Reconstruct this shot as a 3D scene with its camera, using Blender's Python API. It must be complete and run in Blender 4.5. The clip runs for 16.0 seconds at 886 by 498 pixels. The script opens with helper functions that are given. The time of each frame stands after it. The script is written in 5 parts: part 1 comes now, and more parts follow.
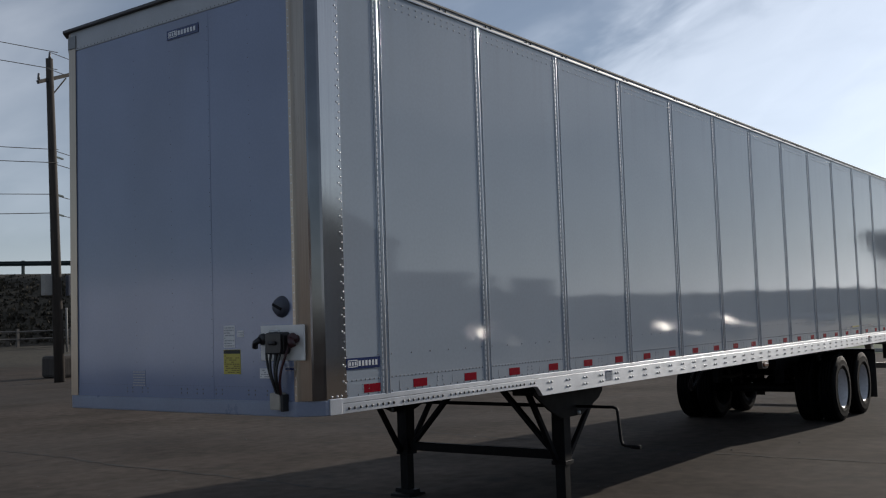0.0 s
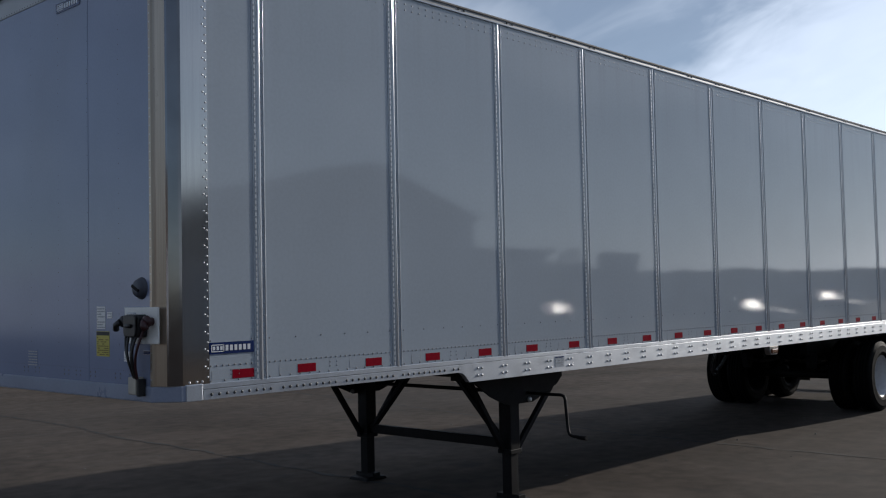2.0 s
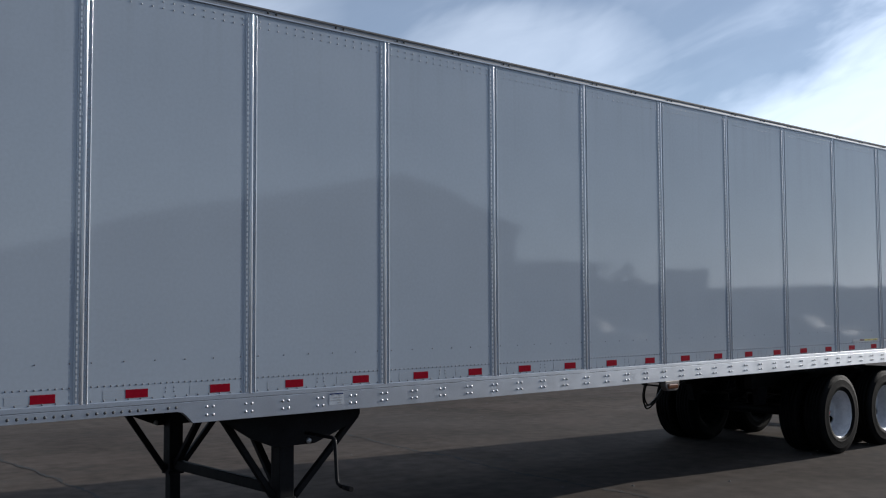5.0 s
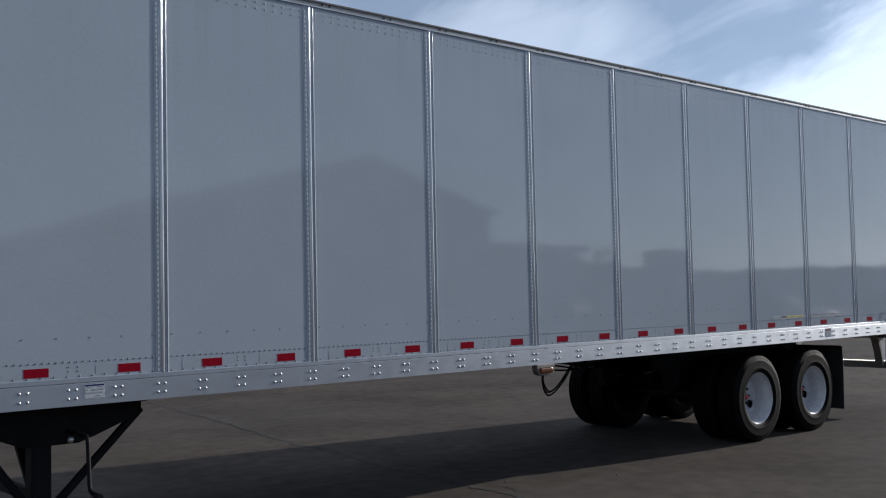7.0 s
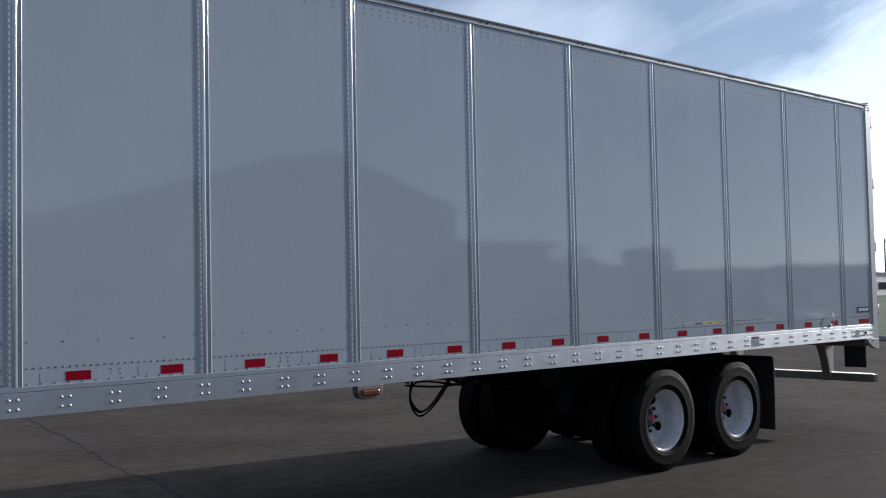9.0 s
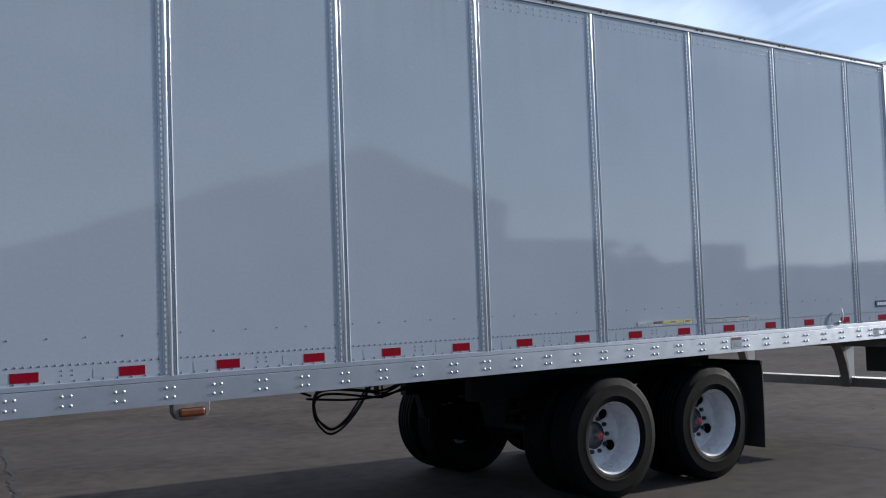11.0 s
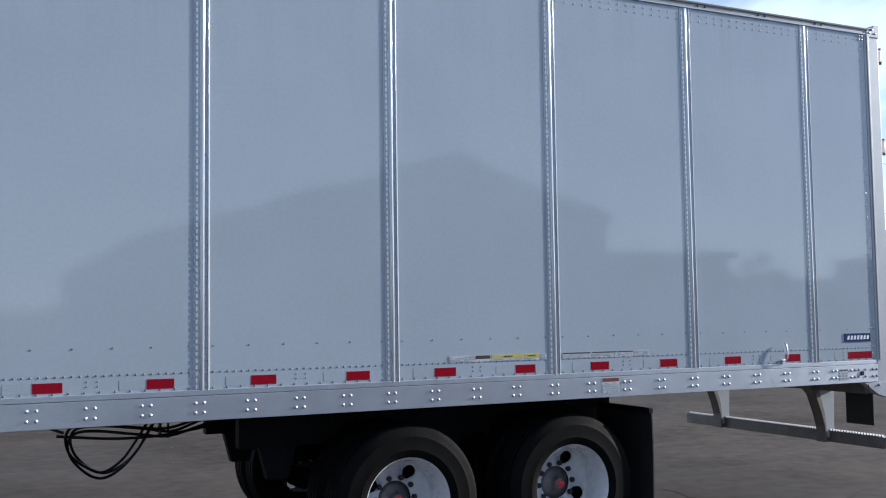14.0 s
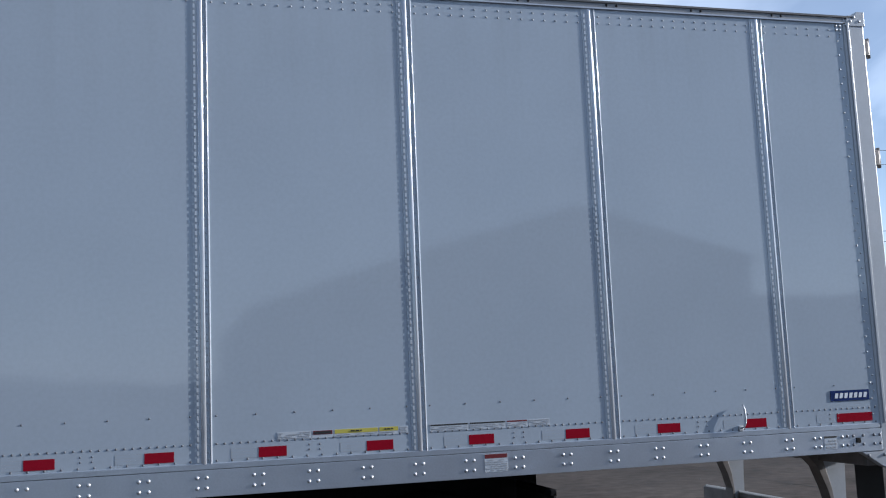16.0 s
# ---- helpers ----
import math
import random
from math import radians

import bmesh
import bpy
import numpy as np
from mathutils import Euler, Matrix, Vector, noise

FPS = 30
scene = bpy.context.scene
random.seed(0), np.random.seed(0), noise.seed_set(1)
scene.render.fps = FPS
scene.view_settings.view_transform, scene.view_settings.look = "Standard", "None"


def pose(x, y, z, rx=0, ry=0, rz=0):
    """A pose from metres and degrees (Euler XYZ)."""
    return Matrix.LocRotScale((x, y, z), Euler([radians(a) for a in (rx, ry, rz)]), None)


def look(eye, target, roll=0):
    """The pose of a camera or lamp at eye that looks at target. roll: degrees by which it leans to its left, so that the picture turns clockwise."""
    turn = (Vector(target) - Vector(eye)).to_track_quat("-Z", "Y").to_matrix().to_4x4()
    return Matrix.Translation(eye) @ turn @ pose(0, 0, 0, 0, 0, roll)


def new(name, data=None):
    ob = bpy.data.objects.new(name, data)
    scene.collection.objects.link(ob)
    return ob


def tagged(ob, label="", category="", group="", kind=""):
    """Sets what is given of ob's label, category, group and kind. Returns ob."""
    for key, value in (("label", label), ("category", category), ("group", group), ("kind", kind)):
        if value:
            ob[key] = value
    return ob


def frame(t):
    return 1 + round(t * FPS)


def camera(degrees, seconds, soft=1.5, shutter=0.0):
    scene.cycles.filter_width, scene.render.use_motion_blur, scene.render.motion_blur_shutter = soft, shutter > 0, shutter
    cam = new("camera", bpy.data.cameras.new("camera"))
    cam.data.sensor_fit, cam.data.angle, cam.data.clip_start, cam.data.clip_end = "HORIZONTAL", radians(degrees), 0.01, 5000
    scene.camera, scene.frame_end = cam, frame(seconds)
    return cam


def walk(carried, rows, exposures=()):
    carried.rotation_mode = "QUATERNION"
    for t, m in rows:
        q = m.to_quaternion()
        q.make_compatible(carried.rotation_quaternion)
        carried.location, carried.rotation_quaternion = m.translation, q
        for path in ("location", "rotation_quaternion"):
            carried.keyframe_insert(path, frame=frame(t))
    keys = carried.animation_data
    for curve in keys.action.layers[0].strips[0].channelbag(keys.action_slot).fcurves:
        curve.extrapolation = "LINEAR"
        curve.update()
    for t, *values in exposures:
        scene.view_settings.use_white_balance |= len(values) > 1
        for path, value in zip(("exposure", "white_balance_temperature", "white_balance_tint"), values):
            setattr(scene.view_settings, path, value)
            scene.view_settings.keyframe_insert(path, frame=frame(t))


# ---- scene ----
cam = camera(47.5, 16.0, soft=1.15)
PATH = [
    (0, (-4.396, -4.298, 1.779), (-2.786, -3.119, 1.917), -1.9),
    (0.5, (-4.152, -4.575, 1.733), (-2.569, -3.362, 1.876), -1.9),
    (1, (-3.892, -4.792, 1.766), (-2.333, -3.546, 1.887), -1.6),
    (1.5, (-3.563, -5.007, 1.806), (-2.042, -3.711, 1.905), -1.2),
    (2, (-3.158, -5.22, 1.812), (-1.688, -3.867, 1.902), -1.2),
    (2.5, (-2.704, -5.346, 1.777), (-1.286, -3.94, 1.879), -1.7),
    (3, (-2.204, -5.48, 1.74), (-0.844, -4.019, 1.877), -2.4),
    (3.5, (-1.745, -5.649, 1.791), (-0.439, -4.142, 1.94), -2.3),
    (4, (-1.31, -5.849, 1.819), (-0.025, -4.324, 1.969), -2.0),
    (4.5, (-0.904, -6.06, 1.817), (0.397, -4.548, 1.96), -1.2),
    (5, (-0.519, -6.306, 1.904), (0.804, -4.811, 2.018), -0.3),
    (7.5, (1.922, -6.454, 1.769), (3.229, -4.942, 1.851), -1.4),
    (8, (2.504, -6.394, 1.787), (3.796, -4.869, 1.861), -1.1),
    (8.5, (3.089, -6.213, 1.774), (4.394, -4.699, 1.859), -1.1),
    (9, (3.697, -6.081, 1.792), (5.007, -4.572, 1.881), -1.2),
    (9.2, (3.935, -6.069, 1.789), (5.239, -4.556, 1.882), -1.4),
    (11.5, (6.43, -5.947, 1.689), (7.547, -4.29, 1.778), -1.9),
    (12, (7.012, -5.935, 1.714), (8.083, -4.248, 1.792), -1.7),
    (12.5, (7.537, -5.917, 1.694), (8.579, -4.212, 1.782), -1.5),
    (13, (8.099, -5.96, 1.7), (9.09, -4.225, 1.801), -1.1),
    (13.5, (8.651, -5.963, 1.711), (9.587, -4.199, 1.826), -0.9),
    (14, (9.223, -5.978, 1.719), (10.094, -4.183, 1.85), -0.8),
    (14.5, (9.696, -5.794, 1.722), (10.544, -3.991, 1.887), -0.6),
    (15, (10.285, -5.752, 1.717), (11.053, -3.917, 1.921), -1.1),
    (15.5, (10.868, -5.704, 1.729), (11.547, -3.838, 1.966), -1.6),
    (16, (11.584, -5.77, 1.712), (12.107, -3.856, 1.966), -2.4),
]
walk(cam, [(t, look(eye, target, roll)) for t, eye, target, roll in PATH], [(0, -0.53, 5670, 10), (1, -0.54, 5640, 10), (1.5, -0.43, 5560, 10), (2, -0.4, 5510, 10), (2.5, -0.14, 5430, 10), (3, -0.01, 5440, 10), (3.5, -0.05, 5420, 10), (4, -0.06, 5390, 10), (4.5, 0.03, 5390, 10), (5, -0.06, 5390, 10), (7.5, -0.07, 5380, 10), (8.5, 0.12, 5370, 10), (9, 0.01, 5370, 10), (11.5, 0.77, 5280, 10), (12, 1.11, 5290, 10), (12.5, 0.66, 5270, 10), (13, 0.57, 5250, 10), (13.5, 0.96, 5250, 10), (14, 0.71, 5190, 10), (14.5, 0.59, 5110, 10), (15, 0.35, 5110, 10), (15.5, 0.05, 5110, 10), (16, 0.41, 5080, 10)])

# ---- light ----
SUN_EL, SUN_AZ = 16.2, -8.8          # degrees above the ground; from +x, turning towards +y
world = bpy.data.worlds.new("sky")
scene.world = world
world.use_nodes = True
wn, wl = world.node_tree.nodes, world.node_tree.links
wn.clear()
w_out = wn.new("ShaderNodeOutputWorld")
w_bg = wn.new("ShaderNodeBackground")
w_sky = wn.new("ShaderNodeTexSky")
w_sky.sky_type = "NISHITA"
w_sky.sun_disc = False
w_sky.sun_elevation = radians(SUN_EL)
w_sky.sun_rotation = radians(90 - SUN_AZ)
w_sky.air_density, w_sky.dust_density, w_sky.ozone_density = 1.0, 0.15, 2.5
w_bg.inputs["Strength"].default_value = 0.060
# high cloud laid on the sky dome: a bright sheet round the sun's quarter, a bank beside a blue gap,
# thin streaks low down, and broken cloud overhead
w_co = wn.new("ShaderNodeTexCoord")
w_sep = wn.new("ShaderNodeSeparateXYZ")
wl.new(w_co.outputs["Generated"], w_sep.inputs[0])


def sky_math(kind, a, b=None, c=None, clamp=False):
    n = wn.new("ShaderNodeMath")
    n.operation, n.use_clamp = kind, clamp
    for k, v in enumerate((a, b, c)):
        if v is None:
            continue
        if isinstance(v, (int, float)):
            n.inputs[k].default_value = v
        else:
            wl.new(v, n.inputs[k])
    return n.outputs[0]


def sky_ramp(v, lo, hi):
    """0 below lo, 1 above hi, smooth between; lo may be the larger one."""
    n = wn.new("ShaderNodeMapRange")
    n.interpolation_type = "SMOOTHSTEP"
    n.inputs["From Min"].default_value, n.inputs["From Max"].default_value = lo, hi
    wl.new(v, n.inputs["Value"])
    return n.outputs[0]


def sky_noise(vector, scale, detail, rough=0.5, distortion=0.0):
    n = wn.new("ShaderNodeTexNoise")
    for name, v in (("Scale", scale), ("Detail", detail), ("Roughness", rough), ("Distortion", distortion)):
        n.inputs[name].default_value = v
    wl.new(vector, n.inputs["Vector"])
    return n.outputs["Fac"]


w_up = sky_math("MAXIMUM", w_sep.outputs[2], 0.0)
w_el = sky_math("MULTIPLY", sky_math("ARCSINE", w_sep.outputs[2]), 57.2958)
w_az = sky_math("MULTIPLY", sky_math("ARCTAN2", w_sep.outputs[1], w_sep.outputs[0]), 57.2958)
# the flat layer overhead
w_comb = wn.new("ShaderNodeCombineXYZ")
w_far = sky_math("ADD", w_up, 0.12)
for n in (0, 1):
    wl.new(sky_math("DIVIDE", w_sep.outputs[n], w_far), w_comb.inputs[n])
w_map = wn.new("ShaderNodeMapping")
w_map.inputs["Rotation"].default_value = (0, 0, radians(-32))
w_map.inputs["Scale"].default_value = (0.5, 1.0, 1.0)
w_map.inputs["Location"].default_value = (1.9, -0.8, 0.0)
wl.new(w_comb.outputs[0], w_map.inputs[0])
w_over = sky_math("MULTIPLY", sky_ramp(sky_noise(w_map.outputs[0], 1.1, 3.2, 0.5, 0.5), 0.42, 0.60), sky_ramp(w_el, 17, 32))
# wisps low down, drawn out along the horizon and climbing towards the sun
w_low = wn.new("ShaderNodeCombineXYZ")
wl.new(sky_math("MULTIPLY", w_az, 0.075), w_low.inputs[0])
wl.new(sky_math("MULTIPLY_ADD", w_az, 0.055, sky_math("MULTIPLY", w_el, 0.17)), w_low.inputs[1])
w_wisp = sky_noise(w_low.outputs[0], 1.4, 4.5, 0.52, 0.5)
w_fine = sky_noise(w_low.outputs[0], 3.2, 4.5, 0.55, 0.7)
w_ragged = sky_math("MULTIPLY_ADD", sky_math("SUBTRACT", w_wisp, 0.5), 17.0, sky_math("MULTIPLY", sky_math("SUBTRACT", w_fine, 0.5), 4.0))
# the sheet: its upper edge climbs from the horizon at 50 degrees to high above the sun
w_edge = sky_math("MINIMUM", sky_math("MULTIPLY_ADD", w_az, -0.64, 31.0), 27.0)
w_sheet = sky_ramp(sky_math("ADD", sky_math("SUBTRACT", w_edge, w_el), w_ragged), -7.0, 5.0)
w_sheet = sky_math("MULTIPLY", w_sheet, sky_ramp(w_az, -12, 12))
# the bank, and its fellow on the sun's other side
w_off = sky_math("ADD", sky_math("POWER", sky_math("DIVIDE", sky_math("SUBTRACT", w_az, 43.5), 7.5), 2.0), sky_math("POWER", sky_math("DIVIDE", sky_math("SUBTRACT", w_el, 14.0), 3.2), 2.0))
w_bank = sky_ramp(sky_math("ADD", w_off, sky_math("MULTIPLY", w_ragged, -0.10)), 2.2, 0.0)
w_off = sky_math("ADD", sky_math("POWER", sky_math("DIVIDE", sky_math("SUBTRACT", w_az, -31.0), 9.0), 2.0), sky_math("POWER", sky_math("DIVIDE", sky_math("SUBTRACT", w_el, 14.5), 4.5), 2.0))
w_bank = sky_math("MAXIMUM", w_bank, sky_ramp(sky_math("ADD", w_off, sky_math("MULTIPLY", w_ragged, -0.10)), 2.4, 0.0))
w_veil = sky_math("MULTIPLY_ADD", sky_ramp(w_wisp, 0.46, 0.72), 0.20, 0.34)
w_cover = sky_math("MAXIMUM", sky_math("MULTIPLY", w_sheet, 0.92), sky_math("MULTIPLY", w_bank, 0.76))
w_pall = sky_math("MULTIPLY", sky_math("MULTIPLY", sky_ramp(w_az, 47, 60), sky_ramp(w_az, 98, 76)), sky_math("MULTIPLY_ADD", w_wisp, 0.7, 0.30))
w_cover = sky_math("MAXIMUM", w_cover, sky_math("MULTIPLY", w_pall, sky_ramp(w_el, 34, 20)))
w_cover = sky_math("MAXIMUM", sky_math("MAXIMUM", w_cover, w_over), w_veil)
w_cover = sky_math("MULTIPLY", w_cover, sky_math("MULTIPLY_ADD", sky_ramp(w_az, -115, -55), 0.35, 0.65))
w_cover = sky_math("MULTIPLY", w_cover, sky_math("MULTIPLY_ADD", w_fine, 0.24, 0.90), None, True)
w_dot = wn.new("ShaderNodeVectorMath"); w_dot.operation = "DOT_PRODUCT"
w_dot.inputs[1].default_value = (math.cos(radians(SUN_EL)) * math.cos(radians(SUN_AZ)), math.cos(radians(SUN_EL)) * math.sin(radians(SUN_AZ)), math.sin(radians(SUN_EL)))
wl.new(w_co.outputs["Generated"], w_dot.inputs[0])
# pale haze along the horizon, thinner away from the sun
w_haze = sky_math("MULTIPLY", sky_math("POWER", sky_math("SUBTRACT", 1.0, w_up), 5.0), sky_math("MULTIPLY_ADD", sky_ramp(w_dot.outputs["Value"], -0.7, 0.6), 0.62, 0.30))
w_cover = sky_math("MAXIMUM", w_cover, w_haze)
w_hsv = wn.new("ShaderNodeHueSaturation")     # cloud: the sky's own light, greyer and brighter
w_hsv.inputs["Saturation"].default_value = 0.27
w_hsv.inputs["Value"].default_value = 2.75
wl.new(w_sky.outputs[0], w_hsv.inputs["Color"])
w_white = wn.new("ShaderNodeMixRGB")            # part of it is even white light
w_white.inputs[0].default_value = 0.46
w_white.inputs[2].default_value = (15.0, 14.5, 13.7, 1)
wl.new(w_hsv.outputs[0], w_white.inputs[1])
# thin cloud shines where the sun stands behind it, and the sheet is the thickest
w_glow = sky_math("MULTIPLY_ADD", sky_math("POWER", sky_math("MAXIMUM", w_dot.outputs["Value"], 0.0), 16.0), 0.2, 1.0)
w_glow = sky_math("MULTIPLY_ADD", w_sheet, 0.16, w_glow)
w_lit = wn.new("ShaderNodeVectorMath"); w_lit.operation = "SCALE"
wl.new(w_white.outputs[0], w_lit.inputs[0]); wl.new(w_glow, w_lit.inputs["Scale"])
w_mix = wn.new("ShaderNodeMixRGB")
wl.new(w_cover, w_mix.inputs[0]); wl.new(w_sky.outputs[0], w_mix.inputs[1]); wl.new(w_lit.outputs[0], w_mix.inputs[2])
wl.new(w_mix.outputs[0], w_bg.inputs["Color"])
wl.new(w_bg.outputs[0], w_out.inputs[0])

sun = new("sun", bpy.data.lights.new("sun", "SUN"))
sun.data.energy, sun.data.angle, sun.data.color = 5.0, radians(0.6), (1.0, 0.84, 0.645)
sun_way = Vector((math.cos(radians(SUN_EL)) * math.cos(radians(SUN_AZ)), math.cos(radians(SUN_EL)) * math.sin(radians(SUN_AZ)), math.sin(radians(SUN_EL))))
sun.matrix_world = look(sun_way * 60, (0, 0, 0))

# ---- materials ----


def material(name, base, rough=0.5, metal=0.0, spots=0.0, spot_scale=3.0, grain=0.0, grain_scale=60.0, bump=0.0, bump_scale=80.0, coat=0.0, rough_var=0.0, stretch=(1, 1, 1), spec=0.5, waves=0.0, wave_scale=0.8):
    m = bpy.data.materials.new(name)
    m.use_nodes = True
    n, l = m.node_tree.nodes, m.node_tree.links
    b = n["Principled BSDF"]
    b.inputs["Roughness"].default_value, b.inputs["Metallic"].default_value = rough, metal
    b.inputs["Specular IOR Level"].default_value = spec
    b.inputs["Coat Weight"].default_value = coat
    b.inputs["Coat Roughness"].default_value = 0.05
    geo = n.new("ShaderNodeNewGeometry")
    mp = n.new("ShaderNodeMapping")
    mp.inputs["Scale"].default_value = stretch
    l.new(geo.outputs["Position"], mp.inputs[0])

    def noise_at(scale, detail=4.0):
        t = n.new("ShaderNodeTexNoise")
        t.inputs["Scale"].default_value, t.inputs["Detail"].default_value = scale, detail
        l.new(mp.outputs[0], t.inputs["Vector"])
        return t
    colour = n.new("ShaderNodeRGB")
    colour.outputs[0].default_value = (*base, 1)
    last = colour.outputs[0]
    for amount, scale in ((spots, spot_scale), (grain, grain_scale)):
        if amount:
            t = noise_at(scale)
            r = n.new("ShaderNodeMapRange")
            r.inputs["From Min"].default_value, r.inputs["From Max"].default_value = 0.3, 0.7
            r.inputs["To Min"].default_value, r.inputs["To Max"].default_value = 1 - amount, 1 + amount
            l.new(t.outputs["Fac"], r.inputs["Value"])
            mul = n.new("ShaderNodeVectorMath"); mul.operation = "SCALE"
            l.new(last, mul.inputs[0]); l.new(r.outputs[0], mul.inputs["Scale"])
            last = mul.outputs[0]
    l.new(last, b.inputs["Base Color"])
    if rough_var:
        t = noise_at(spot_scale * 2.3)
        r = n.new("ShaderNodeMapRange")
        r.inputs["To Min"].default_value, r.inputs["To Max"].default_value = max(0.02, rough - rough_var), rough + rough_var
        l.new(t.outputs["Fac"], r.inputs["Value"]); l.new(r.outputs[0], b.inputs["Roughness"])
    normal = None
    for amount, scale, dist in ((waves, wave_scale, 1.0), (bump, bump_scale, 0.01)):
        if amount:
            t = noise_at(scale, 2.0 if dist == 1.0 else 4.0)
            bp = n.new("ShaderNodeBump")
            bp.inputs["Strength"].default_value, bp.inputs["Distance"].default_value = 1.0 if dist == 1.0 else amount, amount if dist == 1.0 else dist
            l.new(t.outputs["Fac"], bp.inputs["Height"])
            if normal:
                l.new(normal, bp.inputs["Normal"])
            normal = bp.outputs[0]
    if normal:
        l.new(normal, b.inputs["Normal"])
    return m


def streaked(m, amount, top, reach):
    """Faint grey rain streaks that run down from the height top and fade over reach metres."""
    n, l = m.node_tree.nodes, m.node_tree.links
    b = n["Principled BSDF"]
    before = b.inputs["Base Color"].links[0].from_socket
    geo = n.new("ShaderNodeNewGeometry")
    mp = n.new("ShaderNodeMapping"); mp.inputs["Scale"].default_value = (9.0, 1.0, 0.35)
    l.new(geo.outputs["Position"], mp.inputs[0])
    t = n.new("ShaderNodeTexNoise"); t.inputs["Scale"].default_value, t.inputs["Detail"].default_value = 1.0, 5.0
    l.new(mp.outputs[0], t.inputs["Vector"])
    r = n.new("ShaderNodeMapRange"); r.inputs["From Min"].default_value, r.inputs["From Max"].default_value = 0.5, 0.75
    l.new(t.outputs["Fac"], r.inputs["Value"])
    s = n.new("ShaderNodeSeparateXYZ"); l.new(geo.outputs["Position"], s.inputs[0])
    f = n.new("ShaderNodeMapRange"); f.inputs["From Min"].default_value, f.inputs["From Max"].default_value = top - reach, top
    l.new(s.outputs[2], f.inputs["Value"])
    k = n.new("ShaderNodeMath"); k.operation = "MULTIPLY"; l.new(r.outputs[0], k.inputs[0]); l.new(f.outputs[0], k.inputs[1])
    k2 = n.new("ShaderNodeMath"); k2.operation = "MULTIPLY"; k2.inputs[1].default_value = amount; l.new(k.outputs[0], k2.inputs[0])
    mx = n.new("ShaderNodeMixRGB"); mx.inputs[2].default_value = (0.16, 0.15, 0.13, 1)
    l.new(k2.outputs[0], mx.inputs[0]); l.new(before, mx.inputs[1]); l.new(mx.outputs[0], b.inputs["Base Color"])


PANEL = material("white_prepainted_panel", (0.385, 0.430, 0.490), 0.052, 0.0, spots=0.03, spot_scale=1.3, grain=0.03, grain_scale=40, rough_var=0.02, waves=0.003, wave_scale=0.9, spec=0.66)
streaked(PANEL, 0.13, 4.05, 1.1)
# sill and nose: white darkened and blued for the shade on that end
SILL = material("white_sill_with_shade", (0.25, 0.285, 0.38), 0.3, 0.0, spots=0.06, spot_scale=3, grain=0.04, rough_var=0.08)
FRONT = material("white_nose_panel_with_shade", (0.235, 0.275, 0.405), 0.12, 0.0, spots=0.05, spot_scale=1.5, grain=0.03, rough_var=0.02, waves=0.0030, wave_scale=1.3, spec=0.75)
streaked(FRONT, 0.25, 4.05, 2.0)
RIB = material("bright_enamelled_bead", (0.52, 0.53, 0.56), 0.15, 0.45, spots=0.06, spot_scale=6, rough_var=0.05)
RAIL = material("anodised_aluminium_rail", (0.56, 0.585, 0.63), 0.36, 0.8, spots=0.05, spot_scale=4, grain=0.04, grain_scale=90, bump=0.05, rough_var=0.08)
rail_nodes = RAIL.node_tree.nodes               # drawn lines run along the extrusion, so gloss spreads up and down
rail_tangent = rail_nodes.new("ShaderNodeTangent")
rail_tangent.direction_type, rail_tangent.axis = "RADIAL", "X"
rail_nodes["Principled BSDF"].inputs["Anisotropic"].default_value = 0.62
RAIL.node_tree.links.new(rail_tangent.outputs[0], rail_nodes["Principled BSDF"].inputs["Tangent"])
TOP_RAIL = material("weathered_top_rail", (0.22, 0.225, 0.235), 0.42, 0.3, spots=0.1, spot_scale=3, grain=0.06)
STEEL = material("brushed_stainless", (0.60, 0.56, 0.52), 0.11, 1.0, spots=0.05, spot_scale=3, bump=0.006, bump_scale=8, stretch=(30, 30, 0.6), rough_var=0.06)
# darker base than the post's steel: a dark reflection put into the colour
BEND = material("steel_bend_dark_reflection", (0.24, 0.235, 0.245), 0.10, 1.0, spots=0.12, spot_scale=4, rough_var=0.05)
# satin finish; the tan holds the warm sunlit ground that this steel mirrors
FLANGE = material("satin_flange_warm_reflection", (0.40, 0.34, 0.28), 0.30, 1.0, spots=0.08, spot_scale=3, bump=0.006, bump_scale=8, stretch=(30, 30, 0.6), rough_var=0.06)
POST = material("satin_grey_post", (0.40, 0.415, 0.44), 0.38, 0.15, spots=0.05, spot_scale=4, grain=0.03, rough_var=0.06)
STEP = material("galvanised_step_teeth", (0.28, 0.285, 0.29), 0.45, 0.3, spots=0.1, spot_scale=20)
GALV = material("galvanised_steel", (0.205, 0.185, 0.17), 0.45, 0.35, spots=0.14, spot_scale=9, grain=0.08, grain_scale=40, rough_var=0.12)
# side rivets wear the panel's paint; this dark base holds their shadow sides
RIVET = material("dark_rivet", (0.14, 0.145, 0.16), 0.5, 0.1, spots=0.2, spot_scale=30)
DASH = material("bright_embossed_dash", (0.60, 0.62, 0.65), 0.30, 0.3, spots=0.08, spot_scale=25)
STUD = material("dark_stud", (0.035, 0.036, 0.04), 0.5, 0.0, spots=0.2, spot_scale=30)
STRIP_RIVET = material("satin_rivet", (0.36, 0.38, 0.41), 0.40, 0.0, spots=0.1, spot_scale=30)
BOLT = material("bright_bolt", (0.52, 0.53, 0.55), 0.5, 0.8, spots=0.1, spot_scale=30)
BLACK = material("black_chassis_paint", (0.0085, 0.0085, 0.0098), 0.55, 0.0, spots=0.3, spot_scale=5, grain=0.2, grain_scale=50, bump=0.08, rough_var=0.12, spec=0.12)
